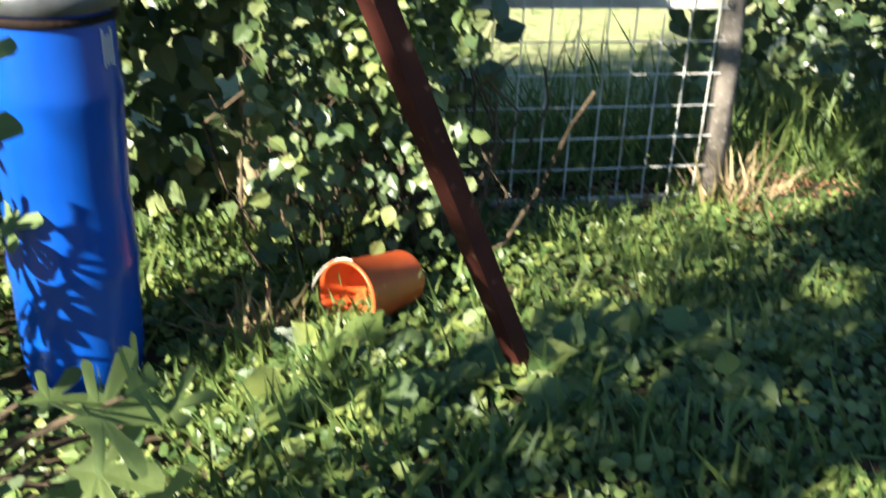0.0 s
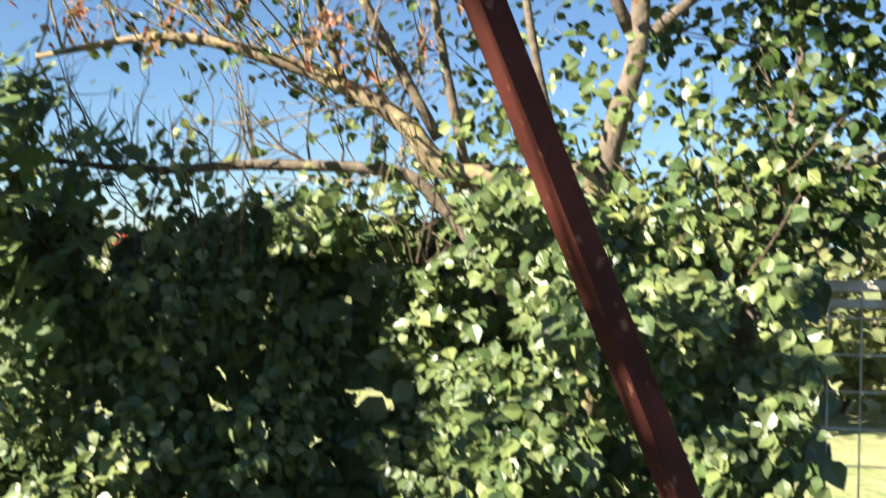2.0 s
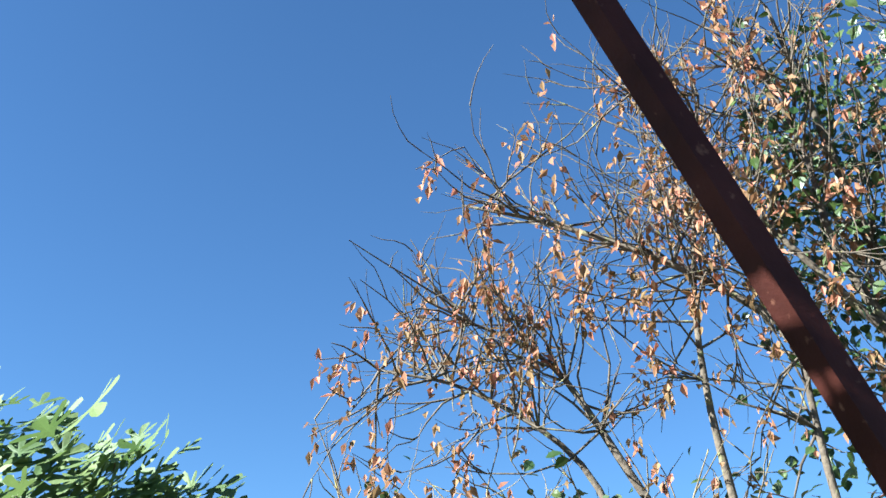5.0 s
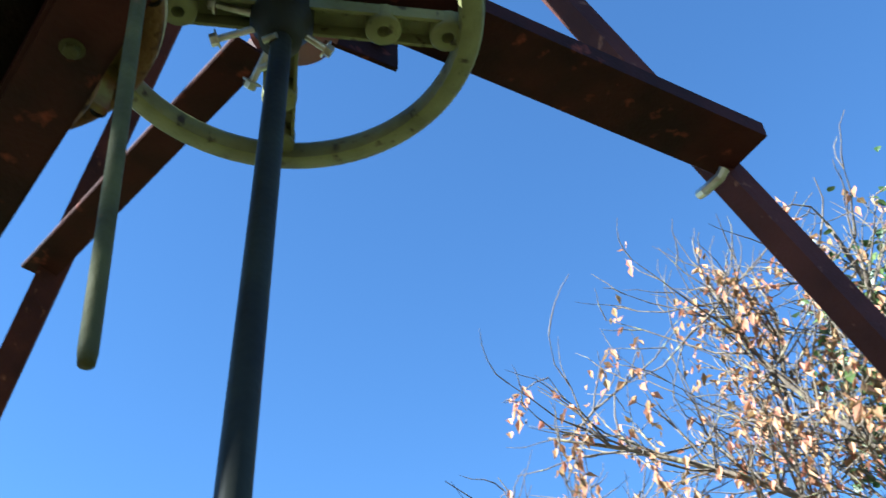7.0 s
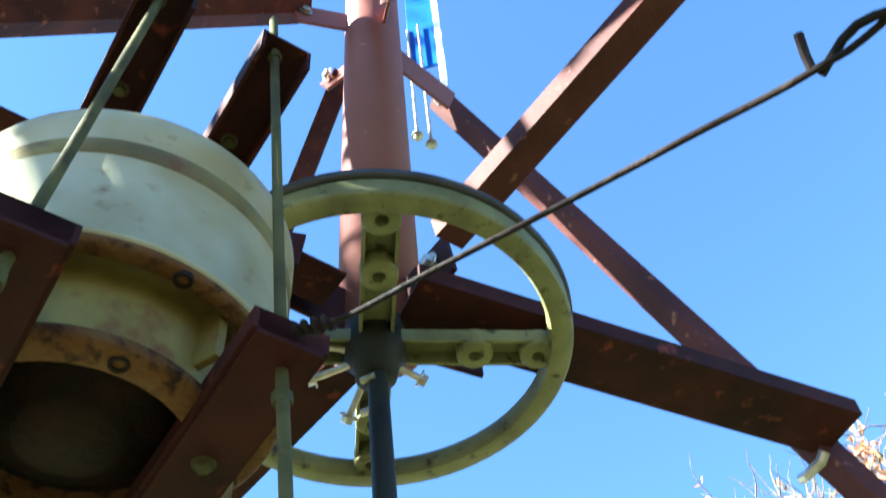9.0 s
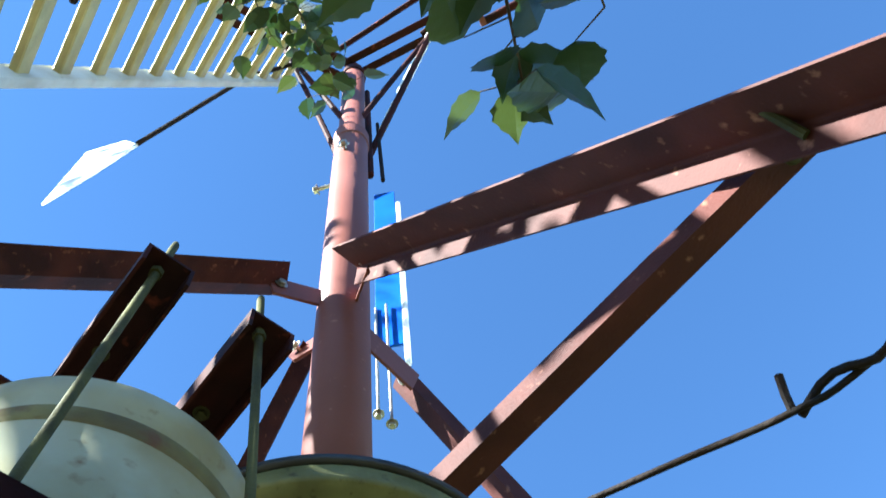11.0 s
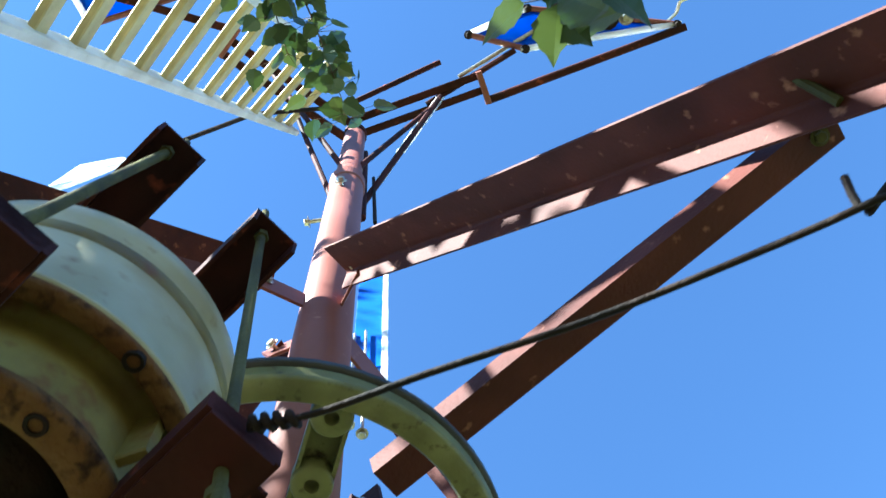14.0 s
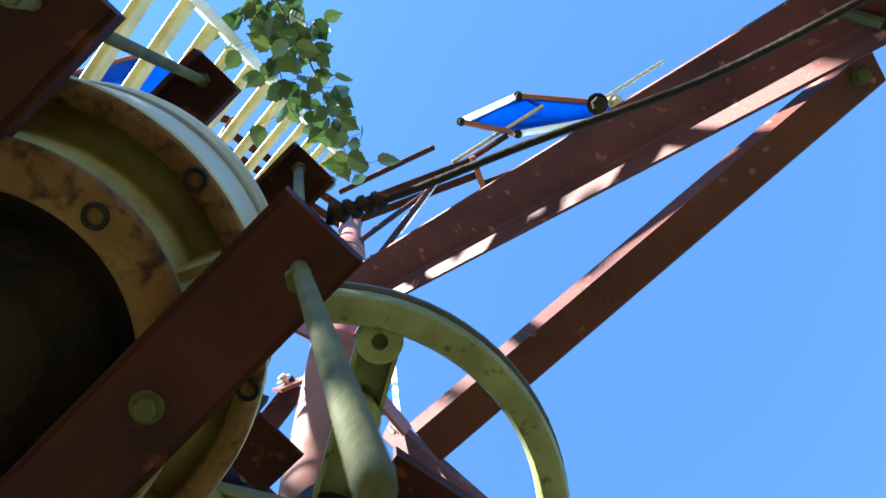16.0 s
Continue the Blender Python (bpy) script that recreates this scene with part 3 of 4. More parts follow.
for x0, z0 in ((-0.192, 4.66), (-0.151, 4.58)):
    part("hanger", tube([(x0, 1.93, 5.4), (x0, 1.93, z0)], 0.005, 6), ZINC, rotor)
    part("hanger_nut", hex_bolt((x0, 1.93, z0), (0, 0, -1), 0.012, 0.015, 0.02), ZINC, rotor)
part("strut", tube([(-0.177, 1.834, 7.0), (0.4, 1.58, 8.5)], 0.018, 8), PRIMER, rotor)
part("strut", tube([(-0.29, 1.74, 6.85), (-0.46, 1.57, 8.0), (-0.55, 1.3, 8.5)], 0.016, 8), PRIMER, rotor)
part("white_slat", flat_bar((-0.085, 1.803, 7.3), (0.03, 1.775, 7.75), (1, 0, 0), 0.05, 0.01), WHITE_VANE, rotor)
part("white_slat", flat_bar((0.067, 1.766, 7.9), (0.396, 1.585, 8.5), (1, 0, 0), 0.06, 0.01), WHITE_VANE, rotor)
part("tie_rod", tube([(0.55, 1.5, 8.62), (1.25, 1.3, 8.72)], 0.016, 8), ZINC, rotor)
part("tie_rod", tube([(0.3, 1.62, 8.6), (0.95, 1.42, 8.6)], 0.02, 8), PRIMER, rotor)
part("hook", tube(smooth_path([(2.0, 1.5, 8.72), (2.08, 1.46, 8.75), (2.12, 1.4, 8.76), (2.2, 1.39, 8.76)], 4), 0.012, 6), ZINC, rotor)
part("clamp", hex_bolt((1.6, 1.38, 8.66), (0, 0, -1), 0.05, 0.05, 0.08), DARK, rotor)
part("clamp", hex_bolt((1.72, 1.4, 8.66), (0, 0, -1), 0.035, 0.04, 0.08), ZINC, rotor)

# ---- garden things ----
def barrel():
    c = Vector((0.745, 3.74, 0))
    b = thing("barrel", "blue plastic barrel with a grey clamped lid", "barrel", c)
    prof = [(0.0, 0.0), (0.15, 0.0), (0.162, 0.02), (0.17, 0.12), (0.172, 0.32), (0.178, 0.35), (0.178, 0.39), (0.172, 0.42), (0.17, 0.52), (0.165, 0.56), (0.17, 0.6),
            (0.172, 0.78), (0.177, 0.81), (0.177, 0.84), (0.171, 0.87), (0.168, 0.98), (0.163, 1.02), (0.165, 1.04)]
    part("body", lathe(prof, 56, c), BARREL_BLUE, b, smooth=True)
    part("lid", lathe([(0.164, 1.03), (0.182, 1.035), (0.184, 1.075), (0.176, 1.085), (0.168, 1.078), (0.16, 1.07), (0.0, 1.075)], 56, c), LID_GREY, b, "grey clamp-ring lid", True)
    part("ring", lathe([(0.172, 1.005), (0.178, 1.01), (0.178, 1.022), (0.172, 1.027)], 56, c), DARK, b, smooth=True)
    out = Vector((math.cos(radians(-27)), math.sin(radians(-27)), 0))
    side = out.cross((0, 0, 1))
    for u, z0, z1 in ((-0.018, 0.9, 0.99), (-0.006, 0.905, 0.975), (0.006, 0.905, 0.975), (0.018, 0.9, 0.99)):
        part("label_bar", flat_bar(c + out * 0.1735 + side * u + Vector((0, 0, z0)), c + out * 0.171 + side * u + Vector((0, 0, z1)), side, 0.003, 0.004), WALL_WHITE, b, "pale moulded mark")
    b.matrix_world = Matrix.Translation(c) @ Matrix.Diagonal((1, 1, 1.055, 1))
    return b


barrel()
stone = bmesh.new()
bmesh.ops.create_icosphere(stone, subdivisions=2, radius=0.055, matrix=Matrix.Translation((0.79, 3.72, 1.155)) @ Matrix.Diagonal((1.2, 1, 0.6, 1)))
for v in stone.verts:
    v.co += Vector((1, 1, 1)) * 0.012 * noise.noise(v.co * 20)
tagged(new("stone", mesh_from(stone, "stone", WALL_WHITE)), "pale stone weighing down the barrel lid", "stone")


def bucket():
    r = thing("bucket", "orange plastic bucket lying on its side in the weeds", "bucket", (1.62, 3.95, 0.0))
    turn = Matrix.Translation((1.53, 3.92, 0.125)) @ Matrix.Rotation(radians(40), 4, "Z") @ Matrix.Rotation(radians(95), 4, "Y") @ Matrix.Scale(1.02, 4)
    bm = lathe([(0.0, 0.29), (0.088, 0.29), (0.092, 0.28), (0.116, 0.02), (0.122, 0.012), (0.122, 0.0), (0.114, 0.0), (0.112, 0.02), (0.089, 0.275), (0.0, 0.282)], 40)
    bm.transform(turn)
    part("pail", bm, ORANGE, r, smooth=True)
    bm = tube([(0.122 * math.cos(a), 0.122 * math.sin(a), -0.03 + 0.05 * abs(math.cos(a))) for a in [math.pi * k / 16 for k in range(17)]], 0.003, 6)
    bm.transform(turn)
    part("handle", bm, WIRE, r, "thin wire handle")


bucket()

# ---- fence ----
FY = 4.97
fence = thing("fence", "welded wire mesh fence with whitewashed rails", "fence", (2.9, FY, 0))
part("post", tube([(3.33, FY + 0.02, -0.1), (3.3, FY + 0.01, 0.7), (3.23, FY, 1.5), (3.2, FY, 2.0)], [0.055, 0.05, 0.045, 0.042], 12, wobble=0.12), POST_WOOD, fence, "weathered grey round post", True)
part("post", tube([(1.93, FY + 0.04, -0.1), (1.93, FY + 0.04, 1.95)], [0.05, 0.045], 12, wobble=0.12), POST_WOOD, fence, smooth=True)
for z0, z1, w in ((1.815, 1.85, 0.045), (1.745, 1.785, 0.035), (0.875, 0.9, 0.045), (-0.01, 0.01, 0.05)):
    for x0, x1 in ((1.9, 3.27),):
        part("rail", flat_bar((x0, FY, z0), (x1, FY, z1), (0, 0, 1), w, 0.03), RAIL_WHITE, fence)
for x0, x1 in ((3.3, 6.5),):
    part("rail", flat_bar((x0, FY, 1.84), (x1, FY + 0.3, 1.9), (0, 0, 1), 0.05, 0.03), RAIL_WHITE, fence)
for z in [0.14 * k + 0.02 for k in range(13)]:
    part("mesh_wire", tube([(1.95, FY - 0.02, z), (3.26, FY - 0.02, z + 0.015)], 0.0035, 5), WIRE, fence)
for k in range(11):
    x = 1.98 + 0.122 * k
    part("mesh_wire", tube([(x + 0.01, FY - 0.026, 0.02), (x, FY - 0.026, 1.8)], 0.0035, 5), WIRE, fence)

# ---- hedge ----
hedge = thing("hedge", "dense ivy and vine hedge with dry stems beneath", "hedge", (0.6, 4.5, 0), kind="stuff")


def hedge_front(x):
    return 4.25 + 0.22 * math.sin(1.7 * x + 0.6) + 0.15 * math.sin(4.1 * x) + (0.35 if x < 0.9 else 0) + (0.12 if x > 1.3 else 0)


P, A, S = [], [], []
while len(P) < 25000:
    x, z, y = rng.uniform(-3.2, 1.98), rng.uniform(0.12, 2.15), rng.exponential(0.2)
    top = 1.98 + 0.12 * math.sin(2.3 * x) + 0.1 * math.sin(6.1 * x + 1) + 0.08 * noise.noise(Vector((x * 7, 0, 2)))
    niche = 0.85 < x < 1.25
    if z > top or rng.random() > min(1, 0.12 + 0.8 * max(0, z - 0.25)) or (niche and z < 1.05):
        continue
    bulge = 0.3 * math.sin(min(1, z / 2) * math.pi)
    n3 = noise.noise(Vector((x * 3.2, z * 3.2, 5))) + 0.5 * noise.noise(Vector((x * 8, z * 8, 1)))
    if n3 < -0.22:
        continue
    P.append((x, hedge_front(x) - bulge + y - 0.3 * n3, z))
    A.append((-0.35, -0.75, 0.55))
    S.append(rng.uniform(0.028, 0.066))
order = rng.permutation(len(P))
P, S, A = np.array(P)[order], np.array(S)[order], np.array(A)[order]
half = len(P) // 2
scatter("ivy", IVY, P[:half], S[:half], A[:half], hedge, jitter=0.55, droop=1.2)
scatter("vine", VINE, P[half:], S[half:] * 1.15, A[half:], hedge, jitter=0.55, droop=1.2)
P = np.stack([rng.uniform(-3.2, 2.2, 3600), rng.uniform(4.75, 5.5, 3600), rng.uniform(0.02, 1.95, 3600)], 1)
scatter("inner_leaves", IVY, P, rng.uniform(0.1, 0.16, 3600), (0, -1, 0.3), hedge, jitter=0.4, droop=1)
right = thing("ivy_thicket", "ivy-grown thicket beside the fence post", "hedge", (3.9, 5.1, 0), kind="stuff")
P = []
while len(P) < 3400:
    p = np.array((rng.uniform(3.4, 5.6), 5.05 + rng.exponential(0.2), rng.uniform(0.1, 2.2)))
    if p[2] > 0.55 + 0.5 * noise.noise(Vector(p * 2)) and noise.noise(Vector(p * 3)) > -0.15:
        P.append(p - np.array((0, 0.25 * noise.noise(Vector(p * 1.5)), 0)))
scatter("ivy", IVY, P, rng.uniform(0.04, 0.085, len(P)), (-0.35, -0.75, 0.5), right, jitter=0.55, droop=1.2)
P = np.stack([rng.uniform(3.4, 5.8, 1200), rng.uniform(5.5, 6.0, 1200), rng.uniform(0.02, 2.1, 1200)], 1)
scatter("inner_leaves", IVY, P, rng.uniform(0.1, 0.16, 1200), (0, -1, 0.3), right, jitter=0.4, droop=1)
stems = bmesh.new()
for k in range(130):
    x = rng.uniform(1.28, 2.1)
    y = hedge_front(x) + rng.uniform(0.0, 0.5)
    pts = [Vector((x, y, 0))]
    for j in range(4):
        pts.append(pts[-1] + Vector((rng.normal(0, 0.07), rng.normal(0, 0.05), rng.uniform(0.1, 0.26))))
    tube(pts, [0.004 * rng.uniform(0.5, 1.6)] * 5, 4, stems)
part("stems", stems, STEM, hedge, "dry tangled stems")


P, S = [], []
while len(P) < 4200:
    x = rng.uniform(-1.4, 2.1)
    z = 1.9 + rng.exponential(0.13 + 0.16 * (x > 0.75))
    p = Vector((x, rng.uniform(4.4, 5.3), z))
    if z < 3.1 and noise.noise(p * 3.3) > -0.08 + 0.35 * (z - 1.9) - 0.25 * (x > 0.75):
        P.append(p)
        S.append(rng.uniform(0.035, 0.075))
scatter("climbing_shoots", VINE, P, S, (-0.35, -0.7, 0.55), hedge, jitter=0.6, droop=1.0)
shoots = bmesh.new()
for k in range(90):
    p = Vector((rng.uniform(-1.4, 2.0), rng.uniform(4.4, 5.0), 1.85))
    pts = [p]
    for j in range(5):
        pts.append(pts[-1] + Vector((rng.normal(0, 0.07), rng.normal(0, 0.05), rng.uniform(0.04, 0.2))))
    tube(pts, [0.004, 0.004, 0.003, 0.003, 0.002, 0.001], 4, shoots, caps=False)
part("shoots", shoots, STEM, hedge, "thin climbing shoots")


# ---- trees ----
def grow(bm, pts, r0, r1, segs=8, wobble=0.2):
    path = smooth_path(pts, 5)
    k = len(path)
    tube(path, [r0 + (r1 - r0) * i / (k - 1) for i in range(k)], segs, bm, wobble)
    return path


def in_crown(p):
    """The outline of the dying crown, lower and shorter towards the barrel."""
    return p.x > -0.88 + 0.63 * max(0.0, p.z - 3.3) and p.z < 4.85 + 0.35 * max(0.0, p.x - 0.6)


def twigs(bm, path, count, length, up, tips, thin=0.006, spread=0.6, depth=1, inside=None):
    """Side shoots off a limb, and their own side shoots; collects places for leaves."""
    for _ in range(count):
        i = int(rng.integers(len(path) // 4, len(path)))
        p = Vector(path[i])
        d = (Vector(rng.normal(0, spread, 3)) + Vector(up)).normalized()
        l = length * rng.uniform(0.5, 1.2)
        q = [p]
        for j in range(4):
            d = (d + Vector(rng.normal(0, 0.18, 3)) + Vector((0, 0, 0.05))).normalized()
            q.append(q[-1] + d * l / 4)
        if inside and not inside(q[-1]):
            continue
        tube(q, [thin, thin * 0.85, thin * 0.65, thin * 0.5, thin * 0.3], 4, bm, caps=False)
        tips.extend(q[1:])
        if depth:
            twigs(bm, q, 3, length * 0.5, d, tips, thin * 0.55, 0.5, depth - 1, inside)


dead = thing("dying_tree", "half-dead fruit tree with dry brown leaves", "tree", (1.25, 4.75, 0))
limbs = [
    ([(1.25, 4.9, 0), (1.3, 4.8, 1.1), (1.31, 4.65, 2.09), (1.1, 4.6, 2.15), (0.78, 4.6, 2.19), (0.63, 4.6, 2.35), (0.43, 4.6, 2.47), (0.13, 4.6, 2.58), (-0.28, 4.6, 2.66), (-0.79, 4.6, 2.58)], 0.07, 0.012, BARK_LICHEN),
    ([(1.0, 4.7, 1.75), (0.91, 4.62, 1.9), (0.75, 4.6, 2.08), (0.58, 4.6, 2.18), (0.07, 4.6, 2.19), (-0.33, 4.6, 2.16), (-0.79, 4.6, 2.2), (-1.2, 4.6, 2.27)], 0.035, 0.008, BARK),
    ([(1.31, 4.7, 1.9), (1.37, 4.6, 2.33), (1.45, 4.6, 2.66), (1.44, 4.6, 3.25), (1.39, 4.6, 3.73), (1.32, 4.6, 4.13), (1.2, 4.5, 5.0), (1.1, 4.4, 5.6)], 0.05, 0.008, BARK),
    ([(0.85, 4.6, 2.2), (0.72, 4.55, 2.8), (0.66, 4.5, 3.4), (0.7, 4.5, 4.2), (0.78, 4.4, 5.0)], 0.02, 0.005, BARK),
    ([(0.75, 4.6, 2.3), (0.4, 4.5, 2.9), (0.1, 4.5, 3.4), (-0.25, 4.4, 3.7)], 0.022, 0.005, BARK),
    ([(1.42, 4.6, 2.7), (1.1, 4.5, 3.3), (0.7, 4.45, 3.8), (0.2, 4.4, 4.2), (-0.2, 4.35, 4.4)], 0.025, 0.005, BARK),
    ([(1.44, 4.6, 3.0), (1.8, 4.5, 3.5), (2.1, 4.4, 4.2), (2.2, 4.3, 4.9)], 0.025, 0.005, BARK),
    ([(1.42, 4.6, 3.3), (1.05, 4.45, 3.9), (0.7, 4.4, 4.6), (0.55, 4.3, 5.2)], 0.018, 0.005, BARK),
    ([(1.45, 4.6, 2.9), (1.7, 4.6, 3.6), (1.75, 4.5, 4.4), (1.7, 4.4, 5.2)], 0.025, 0.005, BARK),
    ([(1.44, 4.6, 3.2), (1.2, 4.5, 3.9), (1.15, 4.5, 4.6), (1.0, 4.4, 5.3)], 0.02, 0.005, BARK),
    ([(1.5, 4.6, 2.7), (1.95, 4.6, 3.1), (2.4, 4.5, 3.6), (2.7, 4.4, 4.2)], 0.022, 0.005, BARK),
    ([(1.2, 4.6, 2.15), (1.05, 4.55, 2.8), (1.0, 4.5, 3.5), (0.95, 4.45, 4.2)], 0.02, 0.005, BARK),
    ([(0.4, 4.55, 2.5), (0.2, 4.5, 3.0), (-0.2, 4.45, 3.3), (-0.55, 4.4, 3.4)], 0.016, 0.004, BARK),
]
tips = []
for k, (pts, r0, r1, mat) in enumerate(limbs):
    bm = bmesh.new()
    path = grow(bm, [(x, y, z if z < 3.4 else 3.4 + 0.66 * (z - 3.4)) for x, y, z in pts], r0, r1)
    tw = []
    if k == 0:
        twigs(bm, path[16:], 46, 0.6, (-0.4, -0.1, 0.7), tw, inside=in_crown)
    elif k == 1:
        twigs(bm, path[10:], 30, 0.4, (-0.3, 0, 0.6), tw)
    else:
        twigs(bm, path[5:], 44, 0.55, (-0.35, -0.1, 0.55), tw, inside=in_crown)
    if k != 1:
        tips.extend(tw)
    part("trunk" if k == 0 else "limb", bm, mat, dead, smooth=True)
tips = [p for p in tips if p.z > 2.55]
P, S = [], []
for i in rng.choice(len(tips), 640):
    at = np.array(tips[i])
    for j in range(int(rng.integers(2, 13))):
        P.append(at + rng.normal(0, 1, 3) * np.array((0.018, 0.018, 0.03)) - np.array((0, 0, 0.012 * j)))
        S.append(rng.uniform(0.03, 0.062))
scatter("dry_leaves", DRY_LEAF, P, S, (-0.3, -0.8, 0.2), dead, CURLED, CURLED_FACES, 0.8, 3.0, width=1.25)
green = [p for p in tips if p.x > 0.9 or p.z < 3.0]
P, S = [], []
for i in rng.choice(len(green), 800):
    for j in range(int(rng.integers(3, 8))):
        P.append(np.array(green[i]) + rng.normal(0, 0.1, 3) + np.array((0.15, 0.3, -0.05)))
        S.append(rng.uniform(0.035, 0.06))
scatter("green_leaves", BROAD, P, S, (-0.3, -0.6, 0.5), dead, jitter=0.7, droop=1)

side = thing("orchard_tree", "leafy fruit tree growing out of the hedge by the fence", "tree", (1.9, 4.85, 0))
bm = bmesh.new()
tips = []
path = grow(bm, [(1.88, 4.85, 0), (1.9, 4.82, 1.2), (1.91, 4.8, 1.82), (1.94, 4.8, 1.98), (2.04, 4.8, 2.13), (2.15, 4.8, 2.2), (2.36, 4.8, 2.3), (2.8, 4.8, 2.5)], 0.06, 0.012)
twigs(bm, path[15:], 16, 0.5, (0.1, 0, 0.8), tips)
path = grow(bm, [(1.93, 4.8, 1.9), (2.02, 4.78, 2.35), (2.05, 4.75, 2.7), (2.0, 4.7, 3.2)], 0.03, 0.006)
twigs(bm, path[4:], 14, 0.5, (0, 0, 0.6), tips)
part("trunk", bm, BARK, side, smooth=True)
P = [np.array(tips[i]) + rng.normal(0, 0.06, 3) for i in rng.choice(len(tips), 1700)]
scatter("crown", BROAD, P, rng.uniform(0.04, 0.07, len(P)), (-0.3, -0.7, 0.5), side, jitter=0.7, droop=1)

# fig at the edge of the hedge


def lobed():
    """A five-lobed leaf blade, base at the origin, tip along y."""
    out = [(0, 0)]
    for k in range(-26, 27):
        a = 6.0 * k
        r = 0.27
        for lobe, long, half in ((0, 1.1, 17), (-48, 0.98, 15), (48, 0.98, 15), (-100, 0.68, 15), (100, 0.68, 15)):
            r = max(r, long * max(0.0, 1 - abs((a - lobe) / half) ** 2.6 / 2.2) if abs(a - lobe) < half * 1.25 else 0.0)
        r *= 1 + 0.05 * math.sin(k * 2.4)
        out.append((r * math.sin(radians(a)), 0.34 + 0.66 * r * math.cos(radians(a))))
    v = [(x, y, 0.22 * abs(x) ** 1.3 - 0.18 * y * y) for x, y in out] + [(0, 0.36, -0.03)]
    c = len(v) - 1
    ring = list(range(0, c))
    return np.array(v, float), [(ring[i], ring[(i + 1) % c], c) for i in range(c)]


FIG_SHAPE, FIG_FACES = lobed()


def fig_plant(name, label, base, spots, size, ups, aim):
    t = thing(name, label, "fig tree", base)
    bm = bmesh.new()
    for s in (spots if len(spots) < 40 else spots[:14]):
        s = Vector(s)
        tube(smooth_path([Vector(base), Vector(base).lerp(s, 0.5) + Vector((0, 0, 0.15)), s], 4), [0.009] * 4 + [0.006] * 4 + [0.003], 6, bm)
    part("stem", bm, STEM, t, smooth=True)
    ob = scatter("leaves", FIG, spots, size, aim, t, FIG_SHAPE, FIG_FACES, 0.28, 0.5, ups=ups)
    return t


spots = [(0.93, 2.5, 0.66), (0.82, 2.42, 0.6), (1.02, 2.5, 0.7), (0.72, 2.55, 0.86), (0.76, 2.55, 1.13), (0.78, 2.6, 1.2), (0.64, 2.5, 1.16), (0.6, 2.6, 1.22), (0.9, 2.55, 0.5), (0.7, 2.35, 0.72), (0.62, 2.5, 1.05), (0.85, 2.7, 0.42), (0.98, 2.75, 0.3)]
ups = [(0.8, -0.2, 0.1), (-0.3, -0.5, -0.4), (0.9, 0.1, -0.1), (0.5, -0.3, -0.3), (0.6, -0.4, -0.6), (0.8, -0.1, 0.3), (0.2, -0.5, -0.3), (0.7, 0, 0.4), (0.5, -0.5, -0.3), (-0.2, -0.6, -0.3), (0.3, -0.6, -0.2), (0.6, -0.5, -0.2), (0.7, -0.3, 0)]
spots += [(0.68, 2.45, 1.2), (0.73, 2.47, 1.17), (0.6, 2.43, 1.18), (0.55, 2.4, 1.22), (0.64, 2.42, 1.1), (0.78, 2.48, 1.13), (0.7, 2.44, 1.06), (0.86, 2.5, 0.7), (0.92, 2.48, 0.58), (1.05, 2.55, 0.62), (0.78, 2.44, 0.6), (0.86, 2.4, 0.5)]
ups += [(0.9, -0.2, 0.25), (0.9, 0.1, 0.35), (0.5, -0.4, 0.2), (-0.2, -0.5, 0.2), (0.7, -0.5, -0.3), (0.95, -0.1, 0.1), (0.6, -0.5, -0.4), (0.8, -0.3, 0.2), (0.7, -0.5, 0.1), (0.95, -0.1, 0.05), (0.3, -0.6, 0.1), (0.6, -0.6, -0.2)]
fig_plant("fig_bush", "young fig bush with large pale lobed leaves", (0.55, 2.75, 0), spots, rng.uniform(0.11, 0.15, len(spots)), ups, (-0.25, -0.5, 0.8))
spots, ups = [], []
for k in range(1000):
    x = rng.uniform(-3.2, -0.4)
    top = 3.25 - 0.55 * abs(x + 1.75) - 0.25 * (x > -1.1)
    z = top - abs(rng.normal(0, 0.4)) + 0.12 * math.sin(9 * x)
    spots.append((x, 4.0 + rng.normal(0, 0.22), max(1.6, z)))
    ups.append((rng.normal(0, 0.6), -0.6, rng.normal(-0.1, 0.5)))
fig_plant("fig_tree", "tall fig tree with dark lobed leaves above the hedge", (-1.6, 4.3, 0.0), spots, rng.uniform(0.09, 0.16, len(spots)), ups, (-0.3, -0.6, 0.7))

# fig leaves added sunward of the barrel to throw shade on it
spots, ups = [], []
for k in range(85):
    spots.append((-0.1 + rng.normal(0, 0.28), 3.3 + rng.normal(0, 0.2), 0.72 + rng.normal(0, 0.2)))
    ups.append((rng.normal(0.3, 0.6), -0.5, rng.normal(-0.1, 0.5)))
fig_plant("fig_shrub", "low fig shrub by the barrel, added to shade it", (-0.1, 3.4, 0.0), spots, rng.uniform(0.09, 0.14, len(spots)), ups, (-0.4, -0.5, 0.7))

# branch tips that hang in from the tree overhead
over = thing("overhanging_tree", "broadleaf tree leaning in from behind with toothed leaves, unseen crown added for shade", "tree", (-2.6, -1.6, 0))


